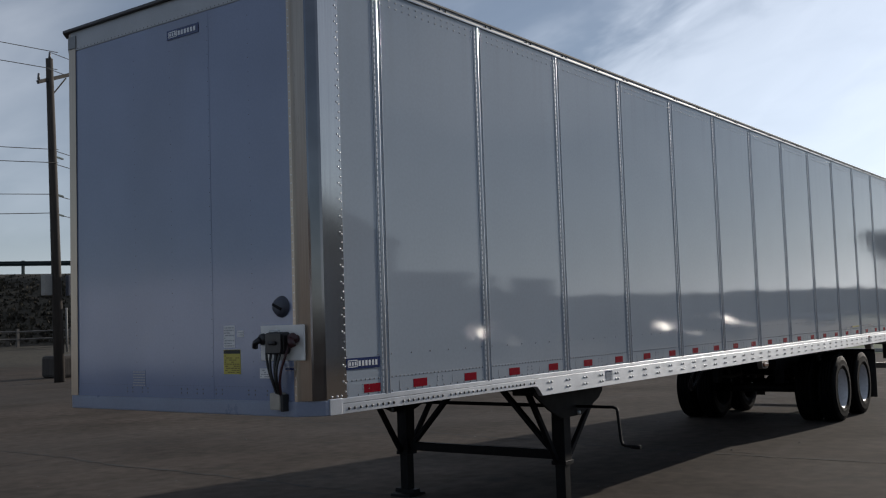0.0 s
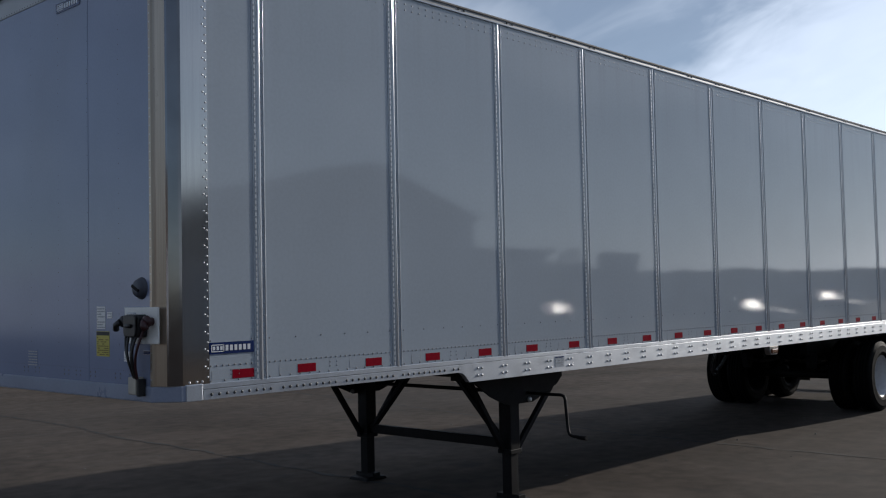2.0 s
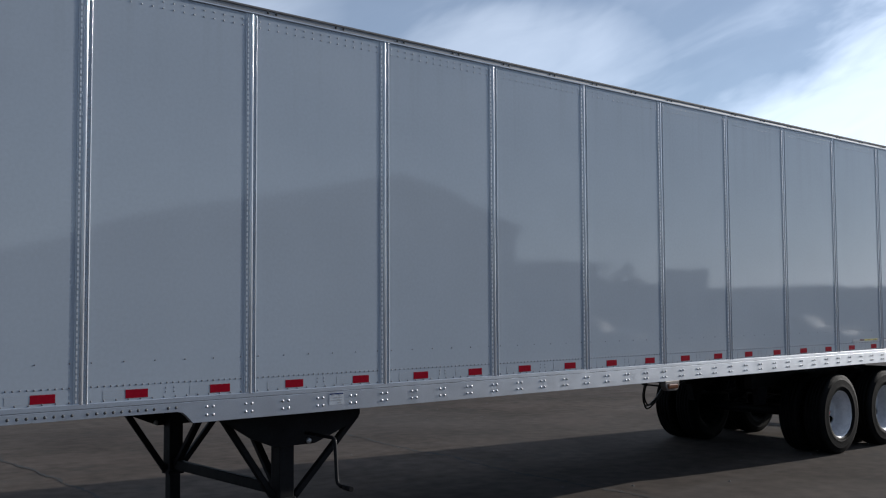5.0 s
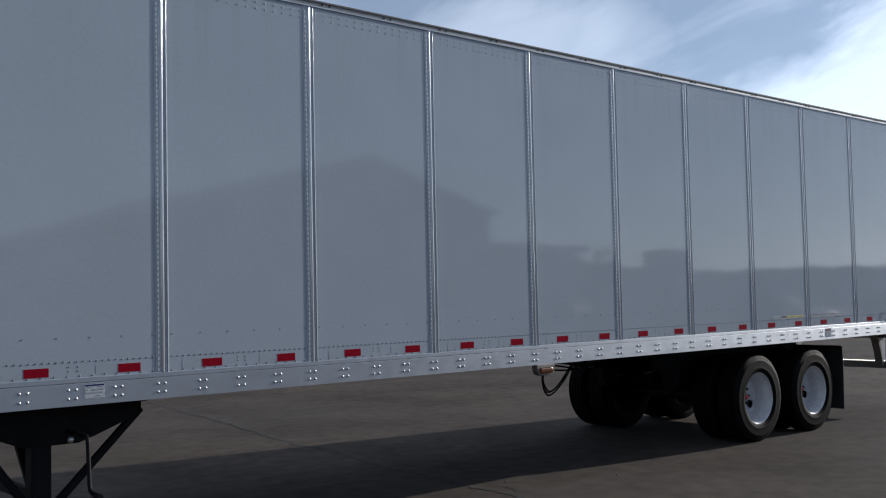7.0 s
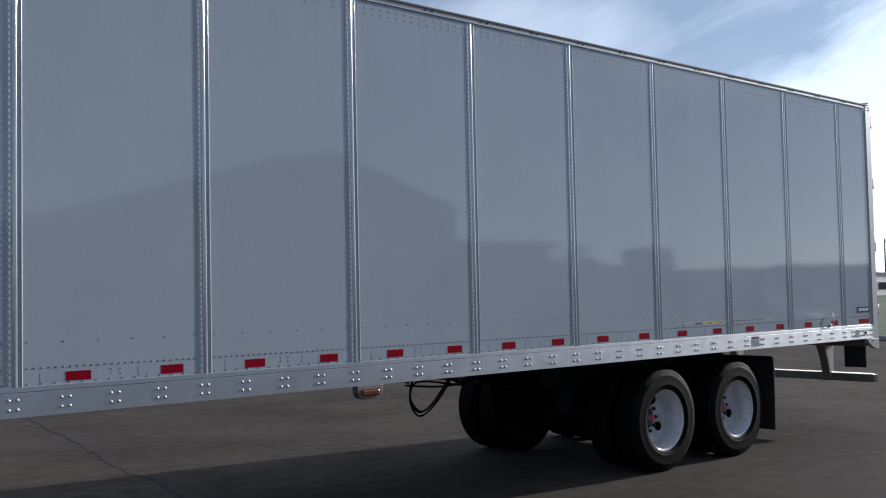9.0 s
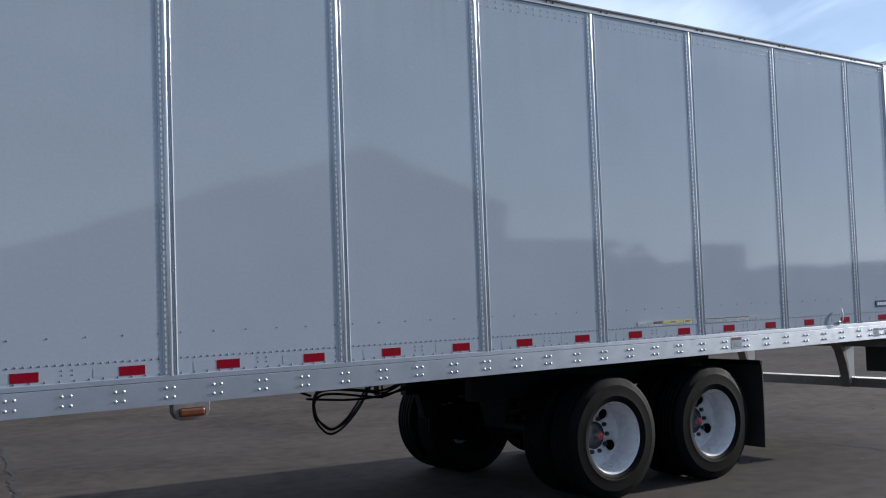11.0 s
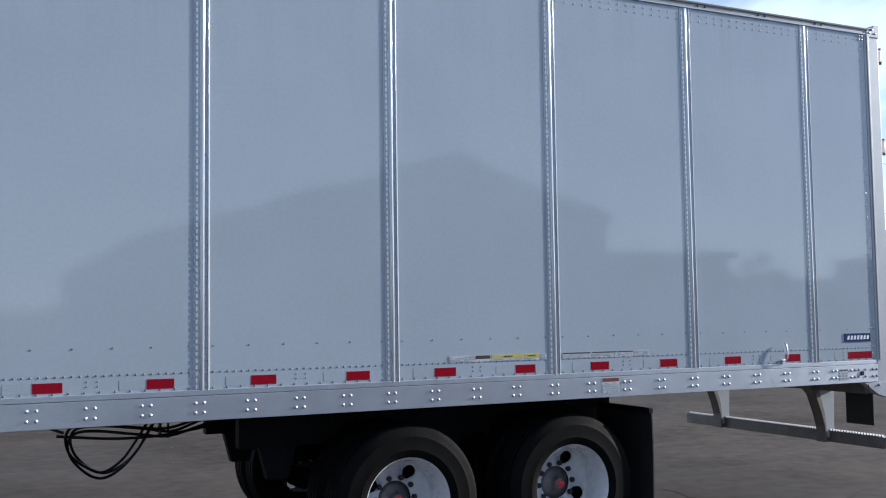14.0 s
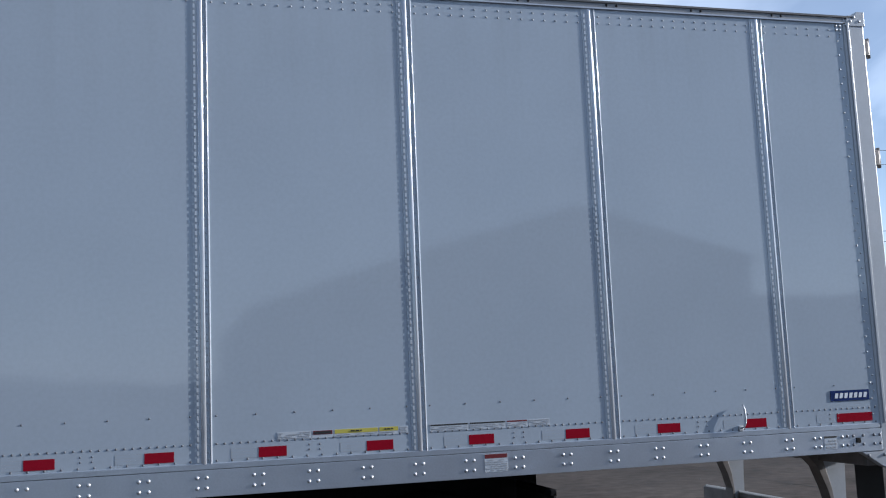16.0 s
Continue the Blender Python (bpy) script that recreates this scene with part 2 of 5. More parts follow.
RUBBER = material("tyre_rubber", (0.0052, 0.0051, 0.0053), 0.66, 0.0, spec=0.05, spots=0.25, spot_scale=7, grain=0.2, grain_scale=90, bump=0.2, bump_scale=120, rough_var=0.1)
FLAP = material("flap_rubber", (0.019, 0.018, 0.018), 0.55, 0.0, spots=0.2, spot_scale=4, bump=0.1, bump_scale=40)
HOSE = material("black_hose", (0.012, 0.012, 0.012), 0.4)
RIM = material("white_wheel_enamel", (0.56, 0.57, 0.60), 0.28, 0.0, spots=0.07, spot_scale=9, grain=0.03, coat=0.3, rough_var=0.08)
RIM_EDGE = material("polished_rim_edge", (0.80, 0.80, 0.82), 0.16, 1.0, spots=0.06, spot_scale=12)
HUB = material("cast_hub", (0.15, 0.145, 0.15), 0.42, 0.5, spots=0.15, spot_scale=20, bump=0.1)
NUT = material("dark_lug_nut", (0.06, 0.06, 0.065), 0.35, 0.8)
CAP_RED = material("red_hub_cap", (0.45, 0.03, 0.04), 0.3, 0.0, coat=0.4)
TAPE_RED = material("red_reflective_tape", (0.25, 0.004, 0.016), 0.22, 0.0, spots=0.07, spot_scale=30, grain=0.06, grain_scale=300, spec=0.15)
BOX_GREY = material("grey_enamel_box", (0.06, 0.066, 0.088), 0.5, 0.0, spots=0.1)
LINE_GREY = material("grey_print", (0.36, 0.37, 0.39), 0.4)
BLUE = material("blue_plate_enamel", (0.008, 0.022, 0.11), 0.25, 0.0, spots=0.06, spot_scale=12, coat=0.4)
WHITE_INK = material("white_plate_ink", (0.72, 0.74, 0.78), 0.35)
BLACK_INK = material("black_print", (0.02, 0.02, 0.02), 0.5)
YELLOW = material("yellow_label", (0.50, 0.44, 0.07), 0.4, spots=0.05, spot_scale=20)
OCHRE_INK = material("ochre_print", (0.20, 0.15, 0.02), 0.5)
RED_INK = material("red_print", (0.13, 0.012, 0.015), 0.45)
CLEAR_LABEL = material("faded_service_label", (0.50, 0.53, 0.57), 0.15, spots=0.05, spot_scale=20)
LABEL = material("white_label", (0.78, 0.78, 0.78), 0.4, spots=0.04, spot_scale=20)
AMBER = material("amber_lens", (0.15, 0.052, 0.016), 0.25, 0.0, coat=0.6, spots=0.1, spot_scale=40)
RED_CABLE = material("red_coupling", (0.035, 0.008, 0.011), 0.4)
SOCKET = material("black_socket_casting", (0.012, 0.012, 0.014), 0.32, spots=0.3, spot_scale=25, bump=0.1)
BEIGE = material("beige_socket_housing", (0.42, 0.39, 0.33), 0.5, spots=0.1, spot_scale=12)
BOX_WHITE = material("white_coupling_plate", (0.74, 0.74, 0.72), 0.35, spots=0.06, spot_scale=8)


def concrete():
    m = material("worn_concrete", (0.083, 0.0675, 0.0555), 0.86, 0.0, spots=0.34, spot_scale=0.45, grain=0.30, grain_scale=5.0, bump=0.22, bump_scale=55, rough_var=0.08, spec=0.05)
    n, l = m.node_tree.nodes, m.node_tree.links
    b = n["Principled BSDF"]
    before = b.inputs["Base Color"].links[0].from_socket
    geo = n.new("ShaderNodeNewGeometry")
    last = before
    # fine aggregate, oil spots, and long tyre scuffs that run along the yard
    for scale, stretch, lo, hi, dark, amount in ((130.0, (1, 1, 1), 0.35, 0.65, (0.045, 0.038, 0.032), 0.35), (1.7, (1, 1, 1), 0.60, 0.72, (0.036, 0.036, 0.037), 0.45), (1.0, (0.16, 2.6, 1), 0.55, 0.75, (0.122, 0.109, 0.098), 0.32), (0.7, (1, 1, 1), 0.55, 0.68, (0.112, 0.088, 0.073), 0.38), (3.1, (1, 0.6, 1), 0.58, 0.75, (0.055, 0.046, 0.040), 0.4), (0.11, (1, 1, 1), 0.40, 0.62, (0.069, 0.065, 0.061), 0.5)):
        mp = n.new("ShaderNodeMapping"); mp.inputs["Scale"].default_value = stretch
        l.new(geo.outputs["Position"], mp.inputs[0])
        t = n.new("ShaderNodeTexNoise"); t.inputs["Scale"].default_value, t.inputs["Detail"].default_value = scale, 5.0
        l.new(mp.outputs[0], t.inputs["Vector"])
        r = n.new("ShaderNodeMapRange"); r.inputs["From Min"].default_value, r.inputs["From Max"].default_value = lo, hi
        r.inputs["To Max"].default_value = amount
        l.new(t.outputs["Fac"], r.inputs["Value"])
        mx = n.new("ShaderNodeMixRGB"); mx.inputs[2].default_value = (*dark, 1)
        l.new(r.outputs[0], mx.inputs[0]); l.new(last, mx.inputs[1])
        last = mx.outputs[0]
    l.new(last, b.inputs["Base Color"])
    return m


CONCRETE = concrete()
CRACK = material("crack_filled_with_dirt", (0.02, 0.019, 0.018), 0.95, spots=0.4, spot_scale=6)
ASPHALT = material("old_asphalt", (0.11, 0.108, 0.105), 0.9, spots=0.15, spot_scale=0.6, grain=0.2, grain_scale=30, bump=0.3)
GRASS = material("dry_winter_grass", (0.042, 0.036, 0.025), 0.95, spots=0.35, spot_scale=0.35, grain=0.4, grain_scale=6, bump=0.6, bump_scale=12)
LAWN = material("green_lawn", (0.045, 0.075, 0.022), 0.95, spots=0.3, spot_scale=0.2, grain=0.3, grain_scale=5, bump=0.6, bump_scale=12)
KERB = material("kerb_concrete", (0.30, 0.29, 0.27), 0.85, spots=0.1, spot_scale=2, grain=0.1, grain_scale=30, bump=0.2)
WOOD = material("creosoted_pole_wood", (0.05, 0.042, 0.036), 0.85, spots=0.25, spot_scale=4, bump=0.4, bump_scale=10, stretch=(6, 6, 0.5))
FENCE_WOOD = material("weathered_fence_wood", (0.16, 0.145, 0.13), 0.85, spots=0.2, spot_scale=3)
WIRE = material("weathered_cable", (0.03, 0.03, 0.032), 0.6)
GUARD = material("dark_guardrail_steel", (0.035, 0.05, 0.052), 0.55, 0.6, spots=0.15, spot_scale=3)
BRICKWALL = material("grey_metal_siding", (0.20, 0.205, 0.215), 0.6, 0.0, spots=0.06, spot_scale=0.7, grain=0.05, grain_scale=20)
DARKWALL = material("dark_brown_siding", (0.075, 0.06, 0.052), 0.6, 0.0, spots=0.1, spot_scale=0.7, grain=0.05, grain_scale=20)
SIDING = material("blue_grey_siding", (0.26, 0.29, 0.34), 0.55, 0.0, spots=0.06, spot_scale=0.7)
SHOP_BLUE = material("pale_blue_siding", (0.62, 0.68, 0.78), 0.55, 0.0, spots=0.08, spot_scale=0.5)
SHED_WHITE = material("white_siding", (0.75, 0.74, 0.72), 0.55, 0.0, spots=0.06, spot_scale=0.5)
ROOFING = material("dark_roofing", (0.10, 0.10, 0.105), 0.7, 0.0, spots=0.1, spot_scale=0.6)
GLASS_DARK = material("dark_window_glass", (0.02, 0.024, 0.03), 0.19, 0.0, spec=0.04)
BARK = material("bark", (0.05, 0.042, 0.034), 0.9, spots=0.2, spot_scale=5)
BRUSH = material("dry_brush", (0.040, 0.034, 0.023), 0.95, spots=0.4, spot_scale=0.9)
TWIG = material("dry_foliage", (0.11, 0.095, 0.06), 0.9, spots=0.3, spot_scale=2)
CAR_WHITE = material("white_car_paint", (0.34, 0.35, 0.36), 0.5, 0.0, spec=0.2)
CAR_SILVER = material("silver_car_paint", (0.13, 0.137, 0.148), 0.55, 0.0, spec=0.2)
CAR_DARK = material("dark_car_paint", (0.02, 0.023, 0.03), 0.5, 0.0, spec=0.2)

# ---- mesh tools ----


def box(bm, x0, x1, y0, y1, z0, z1, bevel=0.0):
    v = [bm.verts.new(p) for p in ((x0, y0, z0), (x1, y0, z0), (x1, y1, z0), (x0, y1, z0), (x0, y0, z1), (x1, y0, z1), (x1, y1, z1), (x0, y1, z1))]
    f = [bm.faces.new([v[i] for i in q]) for q in ((3, 2, 1, 0), (4, 5, 6, 7), (0, 1, 5, 4), (1, 2, 6, 5), (2, 3, 7, 6), (3, 0, 4, 7))]
    if bevel:
        edges = list({e for q in f for e in q.edges})
        bmesh.ops.bevel(bm, geom=edges, offset=bevel, segments=2, affect="EDGES", profile=0.5)
    return bm


def prism(bm, pts, axis, a, b, bevel=0.0):
    """A flat outline pushed from a to b along an axis. Outline points are (x, y), (x, z) or (y, z)."""
    def at(p, d):
        return {"x": (d, p[0], p[1]), "y": (p[0], d, p[1]), "z": (p[0], p[1], d)}[axis]
    lo, hi = [bm.verts.new(at(p, a)) for p in pts], [bm.verts.new(at(p, b)) for p in pts]
    faces = [bm.faces.new(lo[::-1]), bm.faces.new(hi)]
    for i in range(len(pts)):
        j = (i + 1) % len(pts)
        faces.append(bm.faces.new((lo[i], lo[j], hi[j], hi[i])))
    bmesh.ops.recalc_face_normals(bm, faces=faces)
    if bevel:
        bmesh.ops.bevel(bm, geom=list({e for q in faces for e in q.edges}), offset=bevel, segments=2, affect="EDGES", profile=0.5)
    return bm


def tube(bm, pts, r, n=8, cap=True):
    pts = [Vector(p) for p in pts]
    rings = []
    side = None
    for i, p in enumerate(pts):
        way = (pts[min(i + 1, len(pts) - 1)] - pts[max(i - 1, 0)]).normalized()
        if side is None:
            side = way.orthogonal().normalized()
        side = (side - way * side.dot(way)).normalized()
        up = way.cross(side)
        rr = r[i] if isinstance(r, (list, tuple)) else r
        rings.append([bm.verts.new(p + (side * math.cos(2 * math.pi * k / n) + up * math.sin(2 * math.pi * k / n)) * rr) for k in range(n)])
    for a, b in zip(rings, rings[1:]):
        for k in range(n):
            bm.faces.new((a[k], a[(k + 1) % n], b[(k + 1) % n], b[k])).smooth = True
    if cap:
        bm.faces.new(rings[0][::-1]); bm.faces.new(rings[-1])
    return bm


def lathe(bm, profile, n=48, smooth=True):
    """Turns (r, y) points about the y axis. A radius of 0 closes the end."""
    rings = []
    for r, y in profile:
        rings.append([bm.verts.new((0, y, 0))] if r < 1e-5 else [bm.verts.new((r * math.cos(2 * math.pi * k / n), y, r * math.sin(2 * math.pi * k / n))) for k in range(n)])
    for a, b in zip(rings, rings[1:]):
        for k in range(n):
            q = [a[k % len(a)], a[(k + 1) % len(a)], b[(k + 1) % len(b)], b[k % len(b)]]
            q = list(dict.fromkeys(q))
            if len(q) > 2:
                bm.faces.new(q).smooth = smooth
    bmesh.ops.recalc_face_normals(bm, faces=bm.faces)
    return bm


def dome(bm, x, y, z, r, out=(0, -1, 0), n=6, high=0.55):
    """A low round rivet head on a surface that faces out."""
    o = Vector(out)
    a = o.orthogonal().normalized()
    b = o.cross(a)
    c = Vector((x, y, z))
    rings = [[bm.verts.new(c + o * (h * r) + (a * math.cos(2 * math.pi * k / n) + b * math.sin(2 * math.pi * k / n)) * (s * r)) for k in range(n)] for s, h in ((1.0, 0.0), (0.72, high * 0.75))]
    top = bm.verts.new(c + o * (r * high))
    for k in range(n):
        j = (k + 1) % n
        bm.faces.new((rings[0][k], rings[0][j], rings[1][j], rings[1][k])).smooth = True
        bm.faces.new((rings[1][k], rings[1][j], top)).smooth = True
    return bm


def mesh_of(name, bm, mat):
    me = bpy.data.meshes.new(name)
    bm.to_mesh(me)
    bm.free()
    me.materials.append(mat)
    return me


def part(name, bm, mat, parent, label=""):
    ob = new(name, mesh_of(name, bm, mat))
    ob.parent = parent
    if label:
        tagged(ob, label)
    return ob


def again(name, me, parent, m=None, label=""):
    """One more part on a mesh that exists."""
    ob = new(name, me)
    ob.parent = parent
    if m is not None:
        ob.matrix_basis = m
    if label:
        tagged(ob, label)
    return ob


def thing(name, label, category, group="", kind="", at=(0, 0, 0)):
    ob = new(name)
    ob.location = at
    return tagged(ob, label, category, group, kind)


def structure(name, bm, mat, label, category):
    return tagged(new(name, mesh_of(name, bm, mat)), label, category, "", "structure")


B = bmesh.new

# ---- the trailer ----
XF, XR, WIDE = 0.085, 16.27, 2.60        # nose face, door face, width over the side panels
Z_LOW, Z_TOP = 1.297, 4.035             # side panels' foot and head
RIB_X = [0.78 + 1.2192 * k for k in range(13)]
trailer = thing("semi_trailer", "new white box semi-trailer with silver ribs and red tape", "trailer")


def flip(pts):
    return [(x, WIDE - y) for x, y in pts]


# side panels, one sheet between two ribs
edges = [0.383] + RIB_X + [16.10]
for far in (False, True):
    y0, y1 = (WIDE - 0.03, WIDE) if far else (0.0, 0.03)
    for a, b in zip(edges, edges[1:]):
        bm = box(B(), a + 0.001, b - 0.001, y0, y1, Z_LOW - 0.01, Z_TOP + 0.01)
        panel = part("side_panel", bm, PANEL, trailer, "" if far else "glossy white painted side panel")
        if far:
            continue
        bm = B()
        lo, hi = a + (0.07 if a > 0.5 else 0.02), b - (0.07 if b < 16 else 0.03)
        rows = ((1.557, 0.2032, 0.006), (1.404, 0.042, 0.0068), (1.312, 0.080, 0.0068))
        for z, step, r in rows:
            n = max(1, int((hi - lo) / step))
            for i in range(n + 1):
                dome(bm, lo + (hi - lo) * i / n, 0.0, z + random.uniform(-0.001, 0.001), r)
        for dx in (-0.03, 0.03):
            dome(bm, (a + b) / 2 + dx, 0.0, 1.372, 0.0055); dome(bm, (a + b) / 2 + dx, 0.0, 1.345, 0.0055)
        tagged(part("rivet_strip", bm, RIVET, panel), kind="stuff")
        bm = B()
        for z in (3.985, 3.940):
            n = int((hi - lo) / 0.077)
            for i in range(n + 1):
                dome(bm, lo + (hi - lo) * i / n, 0.0, z, 0.0075)
        tagged(part("rivet_strip", bm, STRIP_RIVET, panel), kind="stuff")

# ribs: flat strip, round bead, folded lip, two columns of rivets
for far in (False, True):
    s = (lambda y: WIDE - y) if far else (lambda y: y)
    strip = [(-0.047, 0.0), (-0.047, -0.003), (0.034, -0.003), (0.037, -0.006), (0.043, -0.007), (0.047, -0.004), (0.047, 0.0)]
    bead = [(-0.013, -0.002), (-0.010, -0.005), (-0.004, -0.008), (0.004, -0.009), (0.011, -0.008), (0.016, -0.005), (0.018, -0.002)]
    rib_me = mesh_of("rib", prism(B(), [(x, s(y)) for x, y in strip], "z", Z_LOW, Z_TOP), PANEL)
    bead_bm = prism(B(), [(x, s(y)) for x, y in bead], "z", Z_LOW, Z_TOP - 0.004)
    prism(bead_bm, [(0.0365, s(-0.0062)), (0.0400, s(-0.0085)), (0.0435, s(-0.0072))], "z", Z_LOW, Z_TOP - 0.004)
    bmesh.ops.delete(bead_bm, geom=[f for f in bead_bm.faces if abs(f.normal.z) > 0.5], context="FACES_ONLY")
    for f in bead_bm.faces:
        f.smooth = True
    bead_me = mesh_of("bead", bead_bm, RIB)
    dash_bm, dot_bm = B(), B()
    for i in range(71):
        z = Z_LOW + 0.022 + i * 0.0381
        # a raised bright dash, and a dark rivet in the gap above it
        box(dash_bm, -0.0345, -0.0235, -0.0068, -0.003, z - 0.011, z + 0.012)
        dome(dot_bm, -0.028, -0.003, z + 0.0195, 0.0052, n=6, high=0.4)
        dome(dot_bm, 0.0265, -0.003, z + 0.004, 0.0068, n=6, high=0.4)
    dash_me, dot_me = mesh_of("dash_strip", dash_bm, DASH), mesh_of("rivet_strip", dot_bm, STRIP_RIVET)
    for x in RIB_X:
        rib = again("rib", rib_me, trailer, pose(x, 0, 0), "" if far else "white joint strip with a bright aluminium bead")
        again("bead", bead_me, rib, None, "bright aluminium bead")
        if not far:
            tagged(again("dash_strip", dash_me, rib), kind="stuff")
            tagged(again("rivet_strip", dot_me, rib), kind="stuff")

# bottom rails
for far in (False, True):
    bm = prism(B(), [(0.34, 1.205), (2.655, 1.205), (2.70, 1.195), (2.735, 1.165), (2.775, 1.122), (16.096, 1.122), (16.096, 1.266), (0.34, 1.266)], "y", *((WIDE - 0.03, WIDE + 0.012) if far else (-0.012, 0.03)), bevel=0.002)
    box(bm, 0.34, 16.09, *((WIDE - 0.03, WIDE + 0.007) if far else (-0.007, 0.03)), 1.2695, 1.3005, 0.002)
    rail = part("bottom_rail", bm, RAIL, trailer, "silver aluminium bottom rail with grouped bolts")
    if far:
        continue
    bolt_me = mesh_of("bolt", dome(B(), 0, 0, 0, 0.0115, n=10, high=0.7), BOLT)
    x = RIB_X[2] - 0.3168
    while x < 15.55:
        if abs(x - 3.96) > 0.1:
            for dx in (-0.025, 0.025):
                for z in (1.170, 1.226):
                    again("bolt", bolt_me, rail, pose(x + dx, -0.012, z))
        x += 0.3048
    dark_me = mesh_of("bolt", dome(B(), 0, 0, 0, 0.0105, n=10, high=0.7), RIVET)
    for x in (15.585, 15.628, 15.791, 15.832, 15.876, 15.952, 16.035, 16.080):
        for z in (1.170, 1.226):
            again("bolt", bolt_me if x < 15.8 else dark_me, rail, pose(x, -0.012, z))
    stud_me = mesh_of("stud", dome(B(), 0, 0, 0, 0.0105, n=8, high=0.6), STUD)
    x, k = 0.40, 0
    while x < 2.66:
        again("stud", stud_me, rail, pose(x, -0.012, 1.234))
        k += 1
        x += 0.056 if k % 9 else 0.10
    bm = box(B(), 15.896, 15.930, -0.020, -0.012, 1.180, 1.214, 0.003)
    part("lock_plug", bm, BLACK, rail)

# top rails, roof, and its edge coloured dark for the flashing's shadow
for far in (False, True):
    s = (lambda y: WIDE - y) if far else (lambda y: y)
    prof = [(s(-0.004), 4.036), (s(-0.012), 4.038), (s(-0.012), 4.047), (s(-0.005), 4.050), (s(-0.005), 4.078), (s(0.05), 4.080), (s(0.05), 4.036)]
    bm = prism(B(), prof, "x", 0.20, 16.12)
    rail = part("top_rail", bm, TOP_RAIL, trailer, "grey aluminium top rail")
    lip = [(s(-0.006), 4.0335), (s(-0.0135), 4.0345), (s(-0.0135), 4.0435), (s(-0.006), 4.0445)]
    part("rail_lip", prism(B(), lip, "x", 0.38, 16.10), RIB, rail, "bright lower lip")
    if not far:
        bm = B()
        x = 0.95
        while x < 16.0:
            for dx in (-0.035, 0.035):
                dome(bm, x + dx, -0.005, 4.064, 0.010, n=8)
            x += 0.6096
        tagged(part("rivet_strip", bm, BLACK, rail), kind="stuff")
bm = B()
arc = [(-0.014, 4.077), (-0.014, 4.090), (0.02, 4.094), (0.6, 4.108), (1.30, 4.114), (2.00, 4.108), (2.58, 4.094), (2.614, 4.090), (2.614, 4.077)]
prism(bm, arc, "x", 0.195, 16.20)
prism(bm, [(0.048, 0.10), (0.16, -0.016), (0.19, -0.016), (0.19, 2.622), (0.15, 2.622), (0.048, 2.515)], "z", 4.063, 4.082)
part("roof", bm, ROOFING, trailer, "roof edge, coloured dark for the flashing's shadow")
bm = prism(B(), [(0.03, 4.098), (0.6, 4.112), (1.295, 4.118), (1.99, 4.112), (2.59, 4.098), (1.99, 4.110), (1.295, 4.116), (0.6, 4.110)], "x", 0.20, 16.17)
part("roof_sheet", bm, RAIL, trailer, "plain aluminium roof sheet")
part("floor", box(B(), 0.22, 16.15, 0.035, 2.565, 1.235, 1.29), BLACK, trailer)
beam_me = mesh_of("cross_member", box(B(), -0.03, 0.03, 0.035, 2.585, 1.135, 1.235), BLACK)
for k in range(43):
    again("cross_member", beam_me, trailer, pose(2.99 + 0.3048 * k, 0, 0))

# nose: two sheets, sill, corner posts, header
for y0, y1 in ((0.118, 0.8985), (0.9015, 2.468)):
    part("nose_panel", box(B(), XF, XF + 0.03, y0, y1, 1.30, 3.925), FRONT, trailer, "glossy white nose panel, shade put into its colour")
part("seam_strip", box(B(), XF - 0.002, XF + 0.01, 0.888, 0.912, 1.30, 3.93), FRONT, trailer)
post = [(0.392, -0.005), (0.205, -0.005), (0.188, 0.001), (0.139, 0.036), (0.131, 0.046), (0.100, 0.106), (0.092, 0.116), (0.079, 0.122), (0.079, 0.144), (0.089, 0.144), (0.089, 0.130), (0.106, 0.114), (0.141, 0.050), (0.195, 0.008), (0.210, 0.006), (0.392, 0.006)]
for far in (False, True):
    bm = prism(B(), flip(post) if far else post, "z", 1.300, 4.058)
    col = part("corner_post", bm, STEEL, trailer, "brushed stainless corner post")
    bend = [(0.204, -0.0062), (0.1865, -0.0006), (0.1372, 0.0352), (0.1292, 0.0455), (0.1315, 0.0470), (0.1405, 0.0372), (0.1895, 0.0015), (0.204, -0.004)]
    part("post_bend", prism(B(), flip(bend) if far else bend, "z", 1.302, 4.056), BEND, col, "corner post bend, its dark reflection put into the colour")
    face = [(0.1300, 0.0460), (0.0988, 0.1054), (0.0905, 0.1148), (0.0778, 0.1208), (0.0778, 0.1452), (0.0788, 0.1452), (0.0788, 0.1218), (0.0915, 0.1158), (0.0998, 0.1060), (0.1308, 0.0466)]
    if far:
        part("far_flange", box(B(), 0.0768, 0.0792, WIDE - 0.205, WIDE - 0.121, 1.301, 3.93), FLANGE, col)
    part("post_flange", prism(B(), flip(face) if far else face, "z", 1.301, 4.057), FLANGE, col, "satin corner post flange, warm reflection put into its tan")
    if not far:
        bm = B()
        for i in range(51):
            dome(bm, 0.379, -0.005, 1.34 + i * 0.0525, 0.0072, n=8, high=0.6)
            if i % 2:
                dome(bm, 0.360, -0.005, 1.352 + i * 0.0525, 0.0072, n=8, high=0.6)
            dome(bm, 0.0778, 0.133, 1.34 + i * 0.0525, 0.005, out=(-1, 0, 0))
        for x in (0.25, 0.30, 0.34):
            dome(bm, x, -0.005, 1.316, 0.0085, n=8, high=0.8)
        tagged(part("rivet_strip", bm, BOLT, col), kind="stuff")
